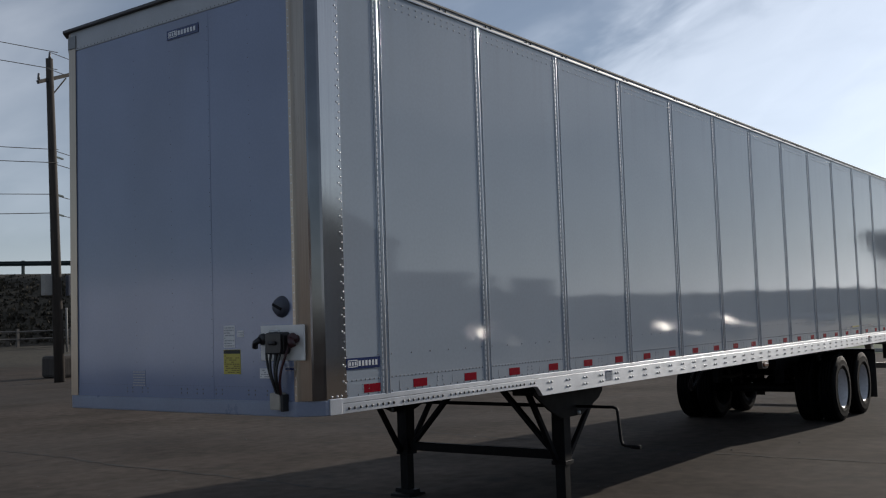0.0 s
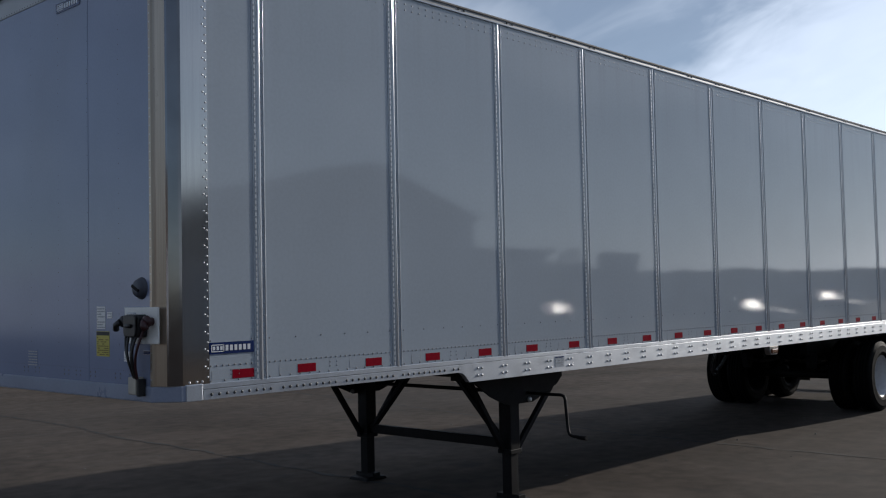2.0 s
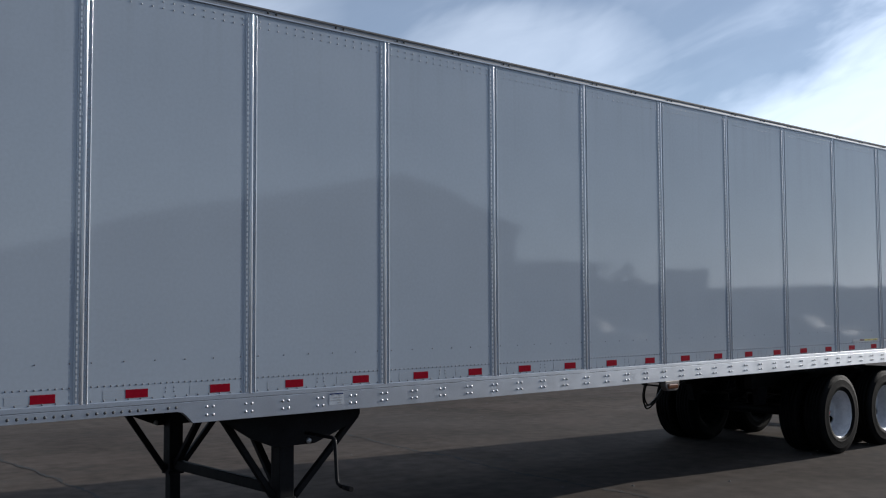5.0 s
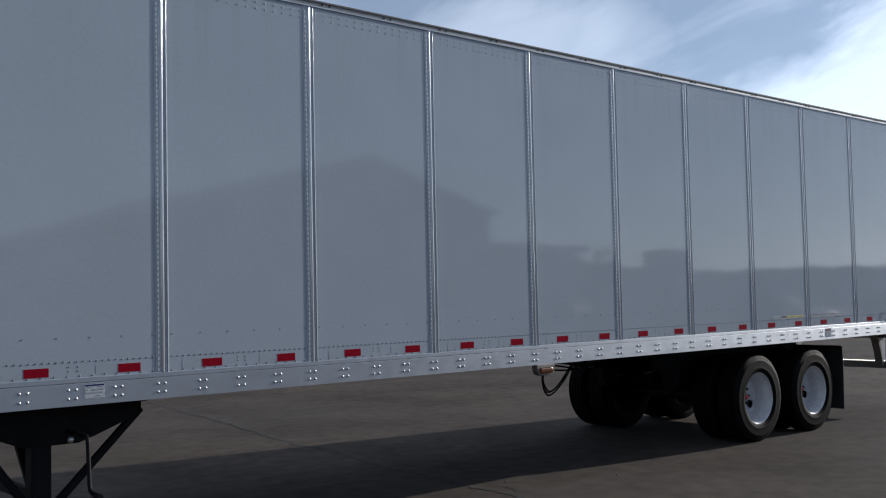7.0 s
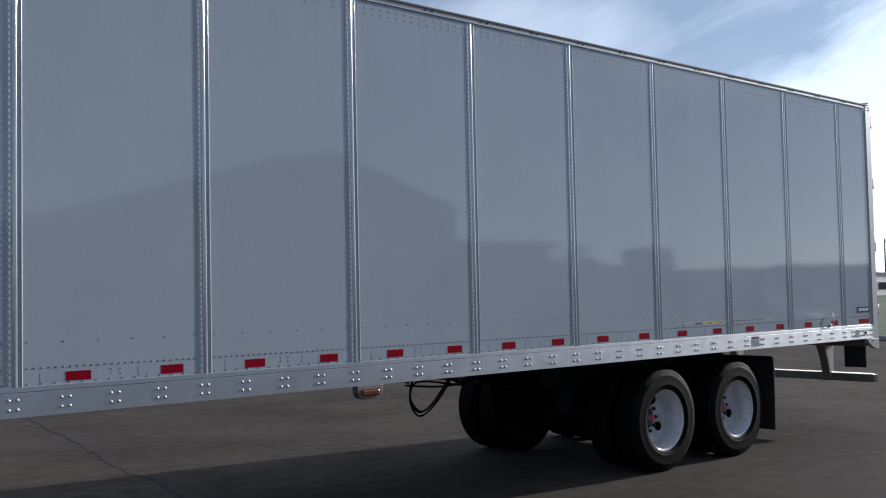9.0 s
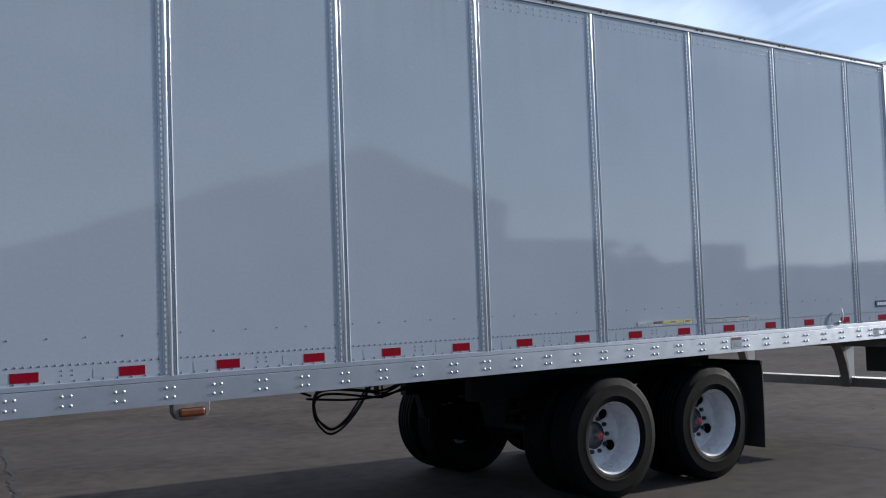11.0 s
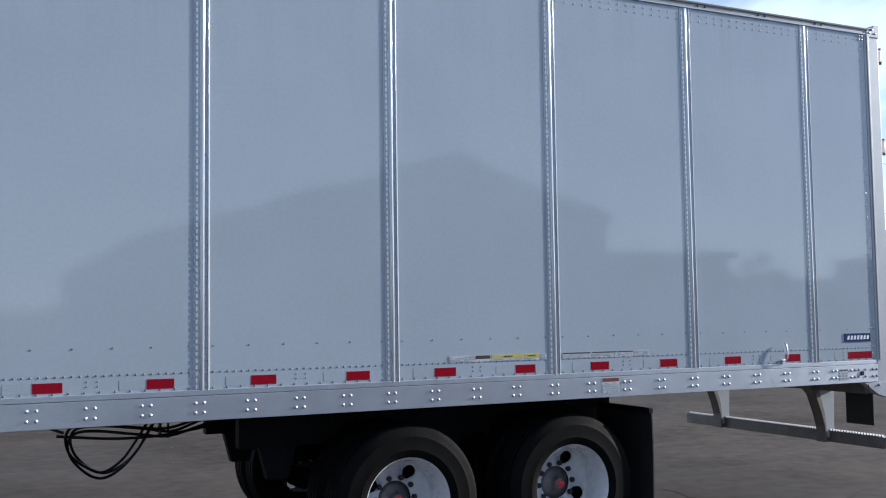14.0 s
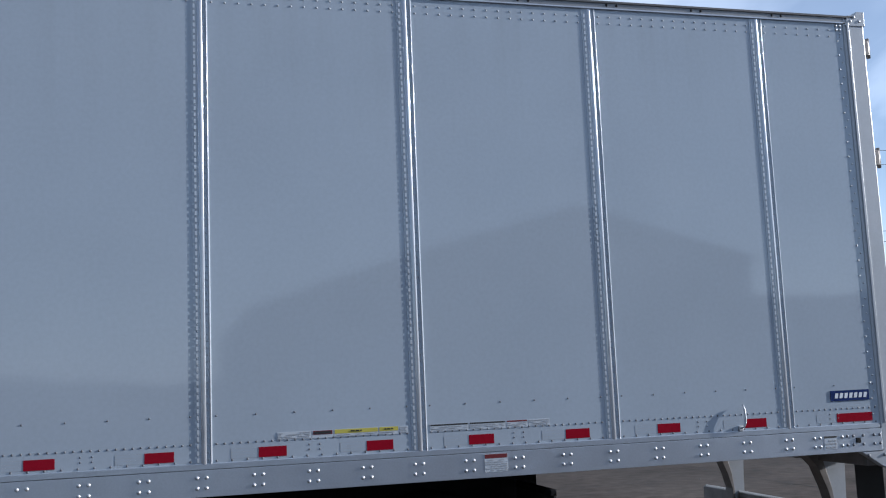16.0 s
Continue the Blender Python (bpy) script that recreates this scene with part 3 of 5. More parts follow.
sill = part("nose_sill", prism(B(), [(XF - 0.008, 0.13), (0.190, -0.010), (0.335, -0.010), (0.335, WIDE + 0.010), (0.190, WIDE + 0.010), (XF - 0.008, WIDE - 0.13)], "z", 1.205, 1.299, bevel=0.006), SILL, trailer, "white nose sill, shade put into its colour")
for y in (-0.014, WIDE - 0.02):
    part("sill_end", box(B(), 0.222, 0.338, y, y + 0.034, 1.203, 1.304, 0.004), RAIL, sill)
bm = B()
for y0 in (0.33, 0.50, 0.81, 1.00, 1.16, 1.58, 1.75):
    for dy in (0.0, 0.06):
        for z in (1.335, 1.362):
            dome(bm, XF, y0 + dy, z, 0.0065, out=(-1, 0, 0))
for i in range(80):
    dome(bm, XF, 0.19 + i * 0.0275, 1.385, 0.003, out=(-1, 0, 0))
tagged(part("rivet_strip", bm, RIVET, sill), kind="stuff")
part("nose_cap", prism(B(), [(0.070, WIDE - 0.215), (0.070, WIDE - 0.12), (0.165, WIDE + 0.012), (0.26, WIDE + 0.012), (0.26, WIDE - 0.215)], "z", 3.93, 4.03, bevel=0.006), TOP_RAIL, trailer, "dull cap on the nose's upper corner")
head = part("nose_header", box(B(), XF - 0.006, XF + 0.05, 0.12, 2.47, 3.912, 4.062, 0.004), POST, trailer, "silver header rail across the nose")
bm = B()
for i in range(56):
    dome(bm, XF - 0.006, 0.14 + i * 0.042, 3.926, 0.0055, out=(-1, 0, 0))
tagged(part("rivet_strip", bm, RIVET, head), kind="stuff")

bm = B()
for y in (0.51, 0.90, 1.30, 1.70):
    for i in range(26):
        dome(bm, XF - (0.002 if y == 0.90 else 0), y, 1.45 + i * 0.094, 0.0036, out=(-1, 0, 0))
tagged(part("rivet_strip", bm, BOX_GREY, head), kind="stuff")

# coupling plate with its air and power sockets and short cables
plate = part("coupling_plate", box(B(), XF - 0.012, XF, 0.165, 0.545, 1.56, 1.78, 0.004), BOX_WHITE, trailer, "white plate with air and power couplings")
plate.location = (0, -0.116, -0.008)
bm = prism(B(), [(0.290, 1.600), (0.420, 1.600), (0.432, 1.628), (0.432, 1.722), (0.418, 1.738), (0.292, 1.738), (0.278, 1.722), (0.278, 1.628)], "x", XF - 0.075, XF - 0.010, bevel=0.008)
part("socket_body", bm, SOCKET, plate, "black squared power socket")
lid = part("socket_lid", prism(B(), [(0.296, 1.606), (0.414, 1.606), (0.424, 1.632), (0.424, 1.726), (0.412, 1.734), (0.298, 1.734), (0.286, 1.726), (0.286, 1.632)], "x", XF - 0.092, XF - 0.077, bevel=0.005), SOCKET, plate, "black hinged socket lid")
part("lid_rib", tube(B(), [(XF - 0.094, 0.325, 1.67), (XF - 0.094, 0.385, 1.67)], 0.012, 8), HOSE, lid)
part("lid_hinge", tube(B(), [(XF - 0.075, 0.315, 1.742), (XF - 0.075, 0.395, 1.742)], 0.009, 8), BOLT, plate)
for y, z, mt in ((0.485, 1.695, SOCKET), (0.225, 1.695, RED_CABLE)):
    bm = lathe(B(), [(0.0, -0.062), (0.020, -0.061), (0.034, -0.052), (0.038, -0.034), (0.026, -0.020), (0.024, 0.0)], 20)
    h = part("air_coupling", bm, mt, plate)
    h.matrix_basis = pose(XF - 0.012, y, z, 0, 0, -90)
    bm = tube(B(), [(XF - 0.07, y, z), (XF - 0.085, y + (0.03 if y > 0.35 else -0.02), z - 0.02), (XF - 0.075, y + (0.045 if y > 0.35 else -0.03), z - 0.05)], 0.02, 10)
    part("air_coupling_arm", bm, mt, plate)
for k, (ya, yb) in enumerate(((0.455, 0.372), (0.405, 0.360), (0.360, 0.350), (0.315, 0.342), (0.265, 0.334))):
    pts = []
    for i in range(13):
        f = i / 12
        pts.append((XF - 0.045 - 0.045 * math.sin(math.pi * f) * (1 if k % 2 else 0.7), ya + (yb - ya) * (3 * f * f - 2 * f ** 3) ** 0.8, 1.655 - 0.315 * f))
    part("cable", tube(B(), pts, 0.008 if k != 2 else 0.011, 8), RED_CABLE if k == 4 else HOSE, plate, "red cable" if k == 4 else "")
part("plug_holder", box(B(), XF - 0.060, XF, 0.222, 0.312, 1.250, 1.355, 0.008), BEIGE, trailer, "beige plug holder on the nose")
# solid dark block stands for the shade in the holder's opening
part("holder_shade", box(B(), XF - 0.056, XF - 0.004, 0.198, 0.2215, 1.242, 1.345, 0.004), FLAP, trailer)
bm = lathe(B(), [(0.0, -0.046), (0.028, -0.045), (0.047, -0.038), (0.056, -0.024), (0.058, -0.010), (0.066, -0.008), (0.068, 0.0)], 32)
vent = part("round_vent", bm, BOX_GREY, trailer, "dark round vent on the nose")
vent.matrix_basis = pose(XF, 0.246, 1.887, 0, 0, -90)
slot = part("vent_slot", box(B(), -0.050, -0.036, -0.040, 0.040, -0.009, 0.009, 0.002), BLACK, trailer, "dark slanting slot in the vent")
slot.matrix_basis = pose(XF, 0.246, 1.887, 24, 0, 0)


def decal(parent, name, mat, a0, a1, z0, z1, on="side", lift=0.002, label="", x_face=XF):
    """A thin label: on the side it spans x, on the nose it spans y."""
    if on == "side":
        bm = box(B(), a0, a1, -lift, 0.0, z0, z1)
    elif on == "rail":
        bm = box(B(), a0, a1, -0.012 - lift, -0.011, z0, z1)
    else:
        bm = box(B(), x_face - lift, x_face, a0, a1, z0, z1)
    return part(name, bm, mat, parent, label)


def maker_plate(a0, a1, z0, z1, on, first, bars, slant=0.0):
    """A blue plate; white bars stand in for its lettering."""
    p = decal(trailer, "maker_plate", BLUE, a0, a1, z0, z1, on, 0.005, "blue plate with white bars")
    w, h = a1 - a0, z1 - z0
    bm = B()
    spans = []
    if first:
        f0, f1, t = 0.05, 0.33, 0.10
        spans += [(f0, f1, 0.18, 0.18 + t * 0.8), (f0, f1, 0.82 - t * 0.8, 0.82), (f0, f0 + 0.02, 0.18, 0.82), (f1 - 0.02, f1, 0.18, 0.82)]
        spans += [(0.085 + 0.08 * i, 0.085 + 0.08 * i + 0.05, 0.34, 0.66) for i in range(3)]
    lo = 0.36 if first else 0.08
    n = bars
    step = (0.95 - lo) / n
    for i in range(n):
        a = lo + i * step
        spans.append((a, a + step * 0.62, 0.26, 0.74))
    for u0, u1, v0, v1 in spans:
        if on == "side":
            pts = [(a0 + w * u0 + slant * h * v0, z0 + h * v0), (a0 + w * u1 + slant * h * v0, z0 + h * v0), (a0 + w * u1 + slant * h * v1, z0 + h * v1), (a0 + w * u0 + slant * h * v1, z0 + h * v1)]
            prism(bm, pts, "y", -0.0062, -0.005)
        else:
            box(bm, XF - 0.0062, XF - 0.005, a1 - w * u1, a1 - w * u0, z0 + h * v0, z0 + h * v1)
    tagged(part("lettering_block", bm, WHITE_INK, p), kind="stuff")


maker_plate(0.388, 0.724, 1.475, 1.547, "side", True, 6)
maker_plate(15.740, 16.033, 1.455, 1.523, "side", False, 7, 0.25)
maker_plate(0.985, 1.315, 3.782, 3.848, "nose", True, 6)

# red and white tape along the foot of the side
tape_xs = [0.576 - 0.015] + [RIB_X[k] + 0.298 + j * 0.6096 for k in range(12) for j in (0, 1)] + [15.775]
for i, x in enumerate(tape_xs):
    w = 0.165 if i == 0 else (0.270 if i == len(tape_xs) - 1 else 0.155)
    decal(trailer, "red_tape", TAPE_RED, x, x + w, 1.318, 1.374, label="red reflective tape")
    t = decal(trailer, "white_tape", PANEL, x - 0.152, x - 0.002, 1.320, 1.372, lift=0.0006)
    bm = B()
    box(bm, x - 0.152, x - 0.149, -0.0011, -0.0006, 1.320, 1.372)
    for z in (1.3205, 1.338, 1.353, 1.3715):
        box(bm, x - 0.150, x - 0.004, -0.0011, -0.0006, z - 0.0008, z + 0.0008)
    tagged(part("tape_edge", bm, LINE_GREY, t), kind="stuff")


def small_print(parent, a0, a1, z0, z1, on, rows, mat=LINE_GREY, lift=0.003, fill=0.75):
    bm = B()
    h = (z1 - z0) / rows
    for r in range(rows):
        a, k = a0, 0
        while a < a1 - 0.004:
            w = random.uniform(0.010, 0.03)
            b = min(a + w, a1)
            if random.random() < fill:
                z = z1 - (r + 0.75) * h
                if on == "side":
                    box(bm, a, b, -lift - 0.001, -lift + 0.0005, z, z + h * 0.45)
                elif on == "rail":
                    box(bm, a, b, -0.012 - lift - 0.001, -0.012 - lift + 0.0005, z, z + h * 0.45)
                else:
                    box(bm, XF - lift - 0.001, XF - lift + 0.0005, a, b, z, z + h * 0.45)
            a = b + 0.006
    return tagged(part("print_block", bm, mat, parent), kind="stuff")


# service labels above the tape near the axles
lab = decal(trailer, "service_label", CLEAR_LABEL, 12.155, 12.345, 1.405, 1.448); small_print(lab, 12.16, 12.34, 1.408, 1.446, "side", 4)
lab = decal(trailer, "service_label", CLEAR_LABEL, 12.350, 12.470, 1.405, 1.448); decal(lab, "dark_band", RED_INK, 12.355, 12.465, 1.424, 1.446, lift=0.003); decal(lab, "black_band", BLACK_INK, 12.362, 12.458, 1.428, 1.442, lift=0.0042)
lab = decal(trailer, "warning_label", CLEAR_LABEL, 12.475, 12.730, 1.403, 1.448); decal(lab, "yellow_band", YELLOW, 12.478, 12.727, 1.424, 1.447, lift=0.003, label="yellow warning band"); small_print(lab, 12.57, 12.64, 1.428, 1.444, "side", 1, BLACK_INK, 0.0045, 1.0); small_print(lab, 12.48, 12.72, 1.404, 1.422, "side", 2)
lab = decal(trailer, "warning_label", CLEAR_LABEL, 12.734, 12.850, 1.403, 1.448); decal(lab, "yellow_band", YELLOW, 12.737, 12.847, 1.424, 1.447, lift=0.003); small_print(lab, 12.765, 12.82, 1.428, 1.444, "side", 1, BLACK_INK, 0.0045, 1.0); small_print(lab, 12.74, 12.84, 1.404, 1.422, "side", 2)
lab = decal(trailer, "service_label", CLEAR_LABEL, 12.855, 12.905, 1.405, 1.446); small_print(lab, 12.858, 12.9, 1.408, 1.444, "side", 4)
for a0, a1, band in ((13.035, 13.270, BLACK_INK), (13.275, 13.500, BLACK_INK), (13.505, 13.640, RED_INK)):
    lab = decal(trailer, "service_label", CLEAR_LABEL, a0, a1, 1.402, 1.446)
    decal(lab, "dark_band", band, a0 + 0.004, a1 - 0.004, 1.436, 1.445, lift=0.003)
    small_print(lab, a0 + 0.01, a1 - 0.01, 1.405, 1.434, "side", 3)
lab = decal(trailer, "service_label", CLEAR_LABEL, 13.645, 13.780, 1.405, 1.446); small_print(lab, 13.65, 13.775, 1.408, 1.444, "side", 4)
lab = decal(trailer, "rail_label", CLEAR_LABEL, 13.355, 13.500, 1.152, 1.258, "rail"); decal(lab, "red_band", RED_INK, 13.358, 13.497, 1.232, 1.256, "rail", 0.003, "red band"); small_print(lab, 13.36, 13.495, 1.156, 1.228, "rail", 6)
lab = decal(trailer, "rail_label", CLEAR_LABEL, 15.656, 15.752, 1.150, 1.236, "rail"); decal(lab, "dark_band", BLACK_INK, 15.658, 15.750, 1.222, 1.235, "rail", 0.003); small_print(lab, 15.665, 15.745, 1.154, 1.216, "rail", 3)
lab = decal(trailer, "rail_label", CLEAR_LABEL, 3.895, 4.030, 1.165, 1.255, "rail"); small_print(lab, 3.90, 4.02, 1.172, 1.25, "rail", 4); decal(lab, "dark_band", BLUE, 3.90, 4.025, 1.243, 1.253, "rail", 0.003)
# nose labels
lab = decal(trailer, "data_label", LABEL, 0.680, 0.785, 1.637, 1.780, "nose", label="white data label on the nose"); small_print(lab, 0.686, 0.780, 1.64, 1.774, "nose", 8)
lab = decal(trailer, "warning_label", YELLOW, 0.630, 0.790, 1.465, 1.623, "nose", label="yellow warning label on the nose"); decal(lab, "black_band", BLACK_INK, 0.632, 0.788, 1.597, 1.621, "nose", 0.003); small_print(lab, 0.640, 0.780, 1.470, 1.590, "nose", 9, OCHRE_INK, fill=0.6)
lab = decal(trailer, "service_label", LABEL, 0.146, 0.227, 1.488, 1.512, "nose"); decal(lab, "dark_band", BLUE, 0.148, 0.225, 1.490, 1.510, "nose", 0.003)
lab = decal(trailer, "service_label", LABEL, 0.361, 0.453, 1.440, 1.503, "nose"); small_print(lab, 0.366, 0.448, 1.445, 1.498, "nose", 4)
lab = decal(trailer, "service_label", LABEL, 0.595, 0.655, 1.705, 1.745, "nose"); small_print(lab, 0.60, 0.65, 1.71, 1.742, "nose", 2)
lab = decal(trailer, "service_label", FRONT, 1.603, 1.747, 1.368, 1.489, "nose", 0.0015); small_print(lab, 1.608, 1.742, 1.373, 1.484, "nose", 6, LINE_GREY, 0.0025, 0.95)

# spring lever on the side
lever = part("lever_bracket", box(B(), 15.045, 15.078, -0.018, 0.0, 1.302, 1.335, 0.004), BOLT, trailer)
part("lever_rod", tube(B(), [(15.06, -0.02, 1.32), (15.072, -0.034, 1.328), (15.082, -0.038, 1.35), (15.084, -0.038, 1.39), (15.083, -0.032, 1.44), (15.078, -0.021, 1.468)], 0.006, 8), BOLT, lever, "bright steel lever rod")

# amber side marker lamp below the rail
lamp = part("marker_lamp", prism(B(), [(8.100, 1.124), (8.340, 1.124), (8.338, 1.070), (8.318, 1.034), (8.285, 1.020), (8.155, 1.020), (8.122, 1.034), (8.102, 1.070)], "y", -0.012, 0.055, bevel=0.006), GALV, trailer, "side lamp in a steel guard")
part("amber_lens", box(B(), 8.135, 8.305, -0.028, -0.008, 1.042, 1.096, 0.016), AMBER, lamp, "amber lens")

# rear frame, doors, hinges
for far in (False, True):
    s = (lambda a, b: (WIDE - b, WIDE - a)) if far else (lambda a, b: (a, b))
    col = part("rear_post", box(B(), 16.10, XR - 0.005, *s(-0.006, 0.09), 1.11, 4.07, 0.006), POST, trailer, "silver rear corner post")
    bm = prism(B(), [(16.11, 4.02), (16.14, 4.095), (16.20, 4.10), (16.215, 4.125), (16.275, 4.125), (16.275, 4.02)], "y", *s(-0.012, 0.09), bevel=0.003)
    part("post_cap", bm, POST, col)
    bm = prism(B(), [(15.94, 1.118), (16.04, 1.118), (XR, 1.118), (XR, 0.985), (16.20, 0.985), (16.09, 1.02)], "y", *s(-0.008, 0.05), bevel=0.003)
    part("rear_gusset", bm, POST, col)
    if not far:
        bm = B()
        for i in range(52):
            dome(bm, 16.075 if i % 2 else 16.05, -0.001, 1.36 + i * 0.051, 0.0065, n=8, high=0.8)
        for x in (16.045, 16.075):
            for z in (3.99, 4.018):
                dome(bm, x, -0.001, z, 0.010, n=8, high=0.8)
        for x, z in ((16.16, 4.055), (16.19, 4.085), (16.23, 4.055)):
            dome(bm, x, -0.013, z, 0.011, n=8)
        tagged(part("rivet_strip", bm, BOLT, col), kind="stuff")
        for x in (15.985, 16.105):
            part("gusset_bolt", dome(B(), x, -0.008, 1.094, 0.012, n=8, high=0.8), RIVET, col)
        part("post_bead", box(B(), 16.125, 16.145, -0.014, -0.005, 1.30, 4.06, 0.003), POST, col)
    for z in (1.49, 2.29, 3.09, 3.87):
        bm = box(B(), XR - 0.01, XR + 0.030, *s(-0.004, 0.10), z - 0.055, z + 0.055, 0.006)
        tube(bm, [(XR + 0.03, s(0.012, 0.012)[0], z - 0.07), (XR + 0.03, s(0.012, 0.012)[0], z + 0.07)], 0.014, 10)
        part("hinge", bm, GALV, col)
part("rear_sill", box(B(), 16.02, XR, 0.06, WIDE - 0.06, 1.02, 1.235, 0.005), GALV, trailer)
part("rear_header", box(B(), 16.12, XR - 0.005, 0.08, WIDE - 0.08, 3.95, 4.11, 0.005), POST, trailer)
for y0, y1 in ((0.09, 1.292), (1.298, 2.53)):
    door = part("rear_door", box(B(), XR - 0.05, XR + 0.004, y0, y1, 1.24, 3.95, 0.004), PANEL, trailer)
    for y in (y0 + 0.35, y1 - 0.35):
        part("lock_rod", tube(B(), [(XR + 0.025, y, 1.15), (XR + 0.025, y, 4.0)], 0.014, 8), GALV, door)

# landing gear: two legs with feet, gusset plates, braces, and a folded crank
def bar(bm, a, b, w, h):
    """A straight flat bar from a to b, w wide and h thick."""
    a, b = Vector(a), Vector(b)
    way = (b - a).normalized()
    side = way.cross(Vector((0, 0, 1)))
    side = side.normalized() if side.length > 1e-3 else Vector((1, 0, 0))
    up = side.cross(way)
    q = [[bm.verts.new(p + side * (sx * w / 2) + up * (sz * h / 2)) for sx, sz in ((-1, -1), (1, -1), (1, 1), (-1, 1))] for p in (a, b)]
    fs = [bm.faces.new(q[0][::-1]), bm.faces.new(q[1])] + [bm.faces.new((q[0][i], q[0][(i + 1) % 4], q[1][(i + 1) % 4], q[1][i])) for i in range(4)]
    bmesh.ops.recalc_face_normals(bm, faces=fs)
    bmesh.ops.bevel(bm, geom=list({e for f in fs for e in f.edges}), offset=min(w, h) * 0.12, segments=1, affect="EDGES")
    return bm


for y in (0.385, 2.205):
    leg = part("landing_leg", box(B(), 3.675, 3.805, y - 0.065, y + 0.065, 0.42, 1.13, 0.008), BLACK, trailer, "black square landing leg")
    part("inner_leg", box(B(), 3.690, 3.790, y - 0.05, y + 0.05, 0.06, 0.43, 0.006), BLACK, leg)
    bm = prism(B(), [(3.60, 0.0), (3.88, 0.0), (3.86, 0.025), (3.79, 0.035), (3.785, 0.07), (3.695, 0.07), (3.69, 0.035), (3.62, 0.025)], "y", y - 0.125, y + 0.125, bevel=0.004)
    part("foot", bm, BLACK, leg)
    gx = [(3.10, 1.118), (4.42, 1.118), (4.42, 1.04), (4.34, 0.975), (4.10, 0.885), (3.98, 0.845), (3.62, 0.845), (3.40, 0.935), (3.16, 1.085)]
    yo = y - 0.085 if y < 1 else y + 0.065
    gus = part("gusset_plate", prism(B(), gx, "y", yo, yo + 0.02, bevel=0.003), BLACK, leg)
    part("gusset_flange", box(B(), 3.12, 4.46, y - 0.10, y + 0.12, 1.085, 1.122, 0.004), BLACK, leg)
    part("gusset_bolt", lathe(B(), [(0.0, -0.022), (0.018, -0.02), (0.022, -0.008), (0.022, 0.0)], 12), BOLT, leg).matrix_basis = pose(3.92 if y < 1 else 3.60, yo, 0.872)
    for xa, za, xb in ((3.22, 1.10, 3.68), (4.46, 1.03, 3.86) if y < 1 else (4.30, 1.03, 3.80)):
        part("brace", bar(B(), (xa, y + 0.02, za), (xb, y + 0.02, 0.44), 0.045, 0.05), BLACK, leg)
    yi = 1.05 if y < 1 else 1.54
    part("diagonal_brace", bar(B(), (3.74, yi, 1.12), (3.74, y + (0.07 if y < 1 else -0.07), 0.50), 0.06, 0.045), BLACK, leg)
    part("leg_collar", box(B(), 3.665, 3.815, y - 0.075, y + 0.075, 0.415, 0.455, 0.005), BLACK, leg)
part("cross_brace", bar(B(), (3.74, 0.44, 0.50), (3.74, 2.15, 0.50), 0.05, 0.085), BLACK, trailer)
part("gear_shaft", tube(B(), [(3.89, 0.34, 0.93), (3.89, 2.25, 0.93)], 0.018, 10), BLACK, trailer)
part("gear_box", box(B(), 3.83, 3.95, 0.335, 0.47, 0.86, 1.02, 0.012), BLACK, trailer)
crank = [(3.90, 0.32, 0.93), (3.89, 0.02, 0.93), (3.88, -0.08, 0.932), (3.872, -0.118, 0.92), (3.87, -0.128, 0.89), (3.87, -0.15, 0.64), (3.868, -0.165, 0.605), (3.866, -0.20, 0.592), (3.862, -0.335, 0.587)]
part("crank_handle", tube(B(), crank, 0.014, 10), BLACK, trailer, "black bent crank handle")
part("crank_grip", tube(B(), [(3.864, -0.25, 0.589), (3.861, -0.345, 0.587)], 0.019, 10), BLACK, trailer)
part("coupler_plate", box(B(), 0.40, 2.30, 0.55, 2.05, 1.212, 1.236, 0.004), BLACK, trailer)
part("king_pin", lathe(B(), [(0.0, 0.10), (0.025, 0.10), (0.036, 0.08), (0.025, 0.05), (0.025, 0.0)], 16), BLACK, trailer).matrix_basis = pose(0.95, 1.295, 1.212, -90, 0, 0)

# slider frame, hangers, axles
for y in (0.80, 1.79):
    part("slider_rail", box(B(), 10.95, 13.95, y - 0.05, y + 0.05, 0.84, 1.135, 0.006), BLACK, trailer)
    for x in (11.22, 12.50, 13.78):
        part("spring_hanger", prism(B(), [(x - 0.16, 0.96), (x + 0.16, 0.96), (x + 0.07, 0.62), (x - 0.07, 0.62)], "y", y - 0.045, y + 0.045, bevel=0.005), BLACK, trailer)
    for x in (11.87, 13.13):
        bm = B()
        for k in range(3):
            pts = [(x + u, 0.655 - 0.03 * (u / 0.55) ** 2 * -1.6 + k * 0.016) for u in np.linspace(-0.56 + 0.08 * k, 0.56 - 0.08 * k, 9)]
            prism(bm, pts + [(p[0], p[1] + 0.014) for p in pts[::-1]], "y", y - 0.035, y + 0.035)
        part("leaf_spring", bm, BLACK, trailer)
for x in (12.22, 12.80):
    part("air_tank", tube(B(), [(x, 0.86, 0.80), (x, 0.90, 0.80), (x, 1.70, 0.80), (x, 1.74, 0.80)], [0.09, 0.13, 0.13, 0.09], 20), BLACK, trailer, "black air tank under the slider")
for x in (11.3, 12.5, 13.8):
    part("slider_cross_bar", box(B(), x - 0.04, x + 0.04, 0.85, 1.74, 0.97, 1.10, 0.005), BLACK, trailer)

# wheels: dual tyres on dished white rims
TYRE_R = 0.507
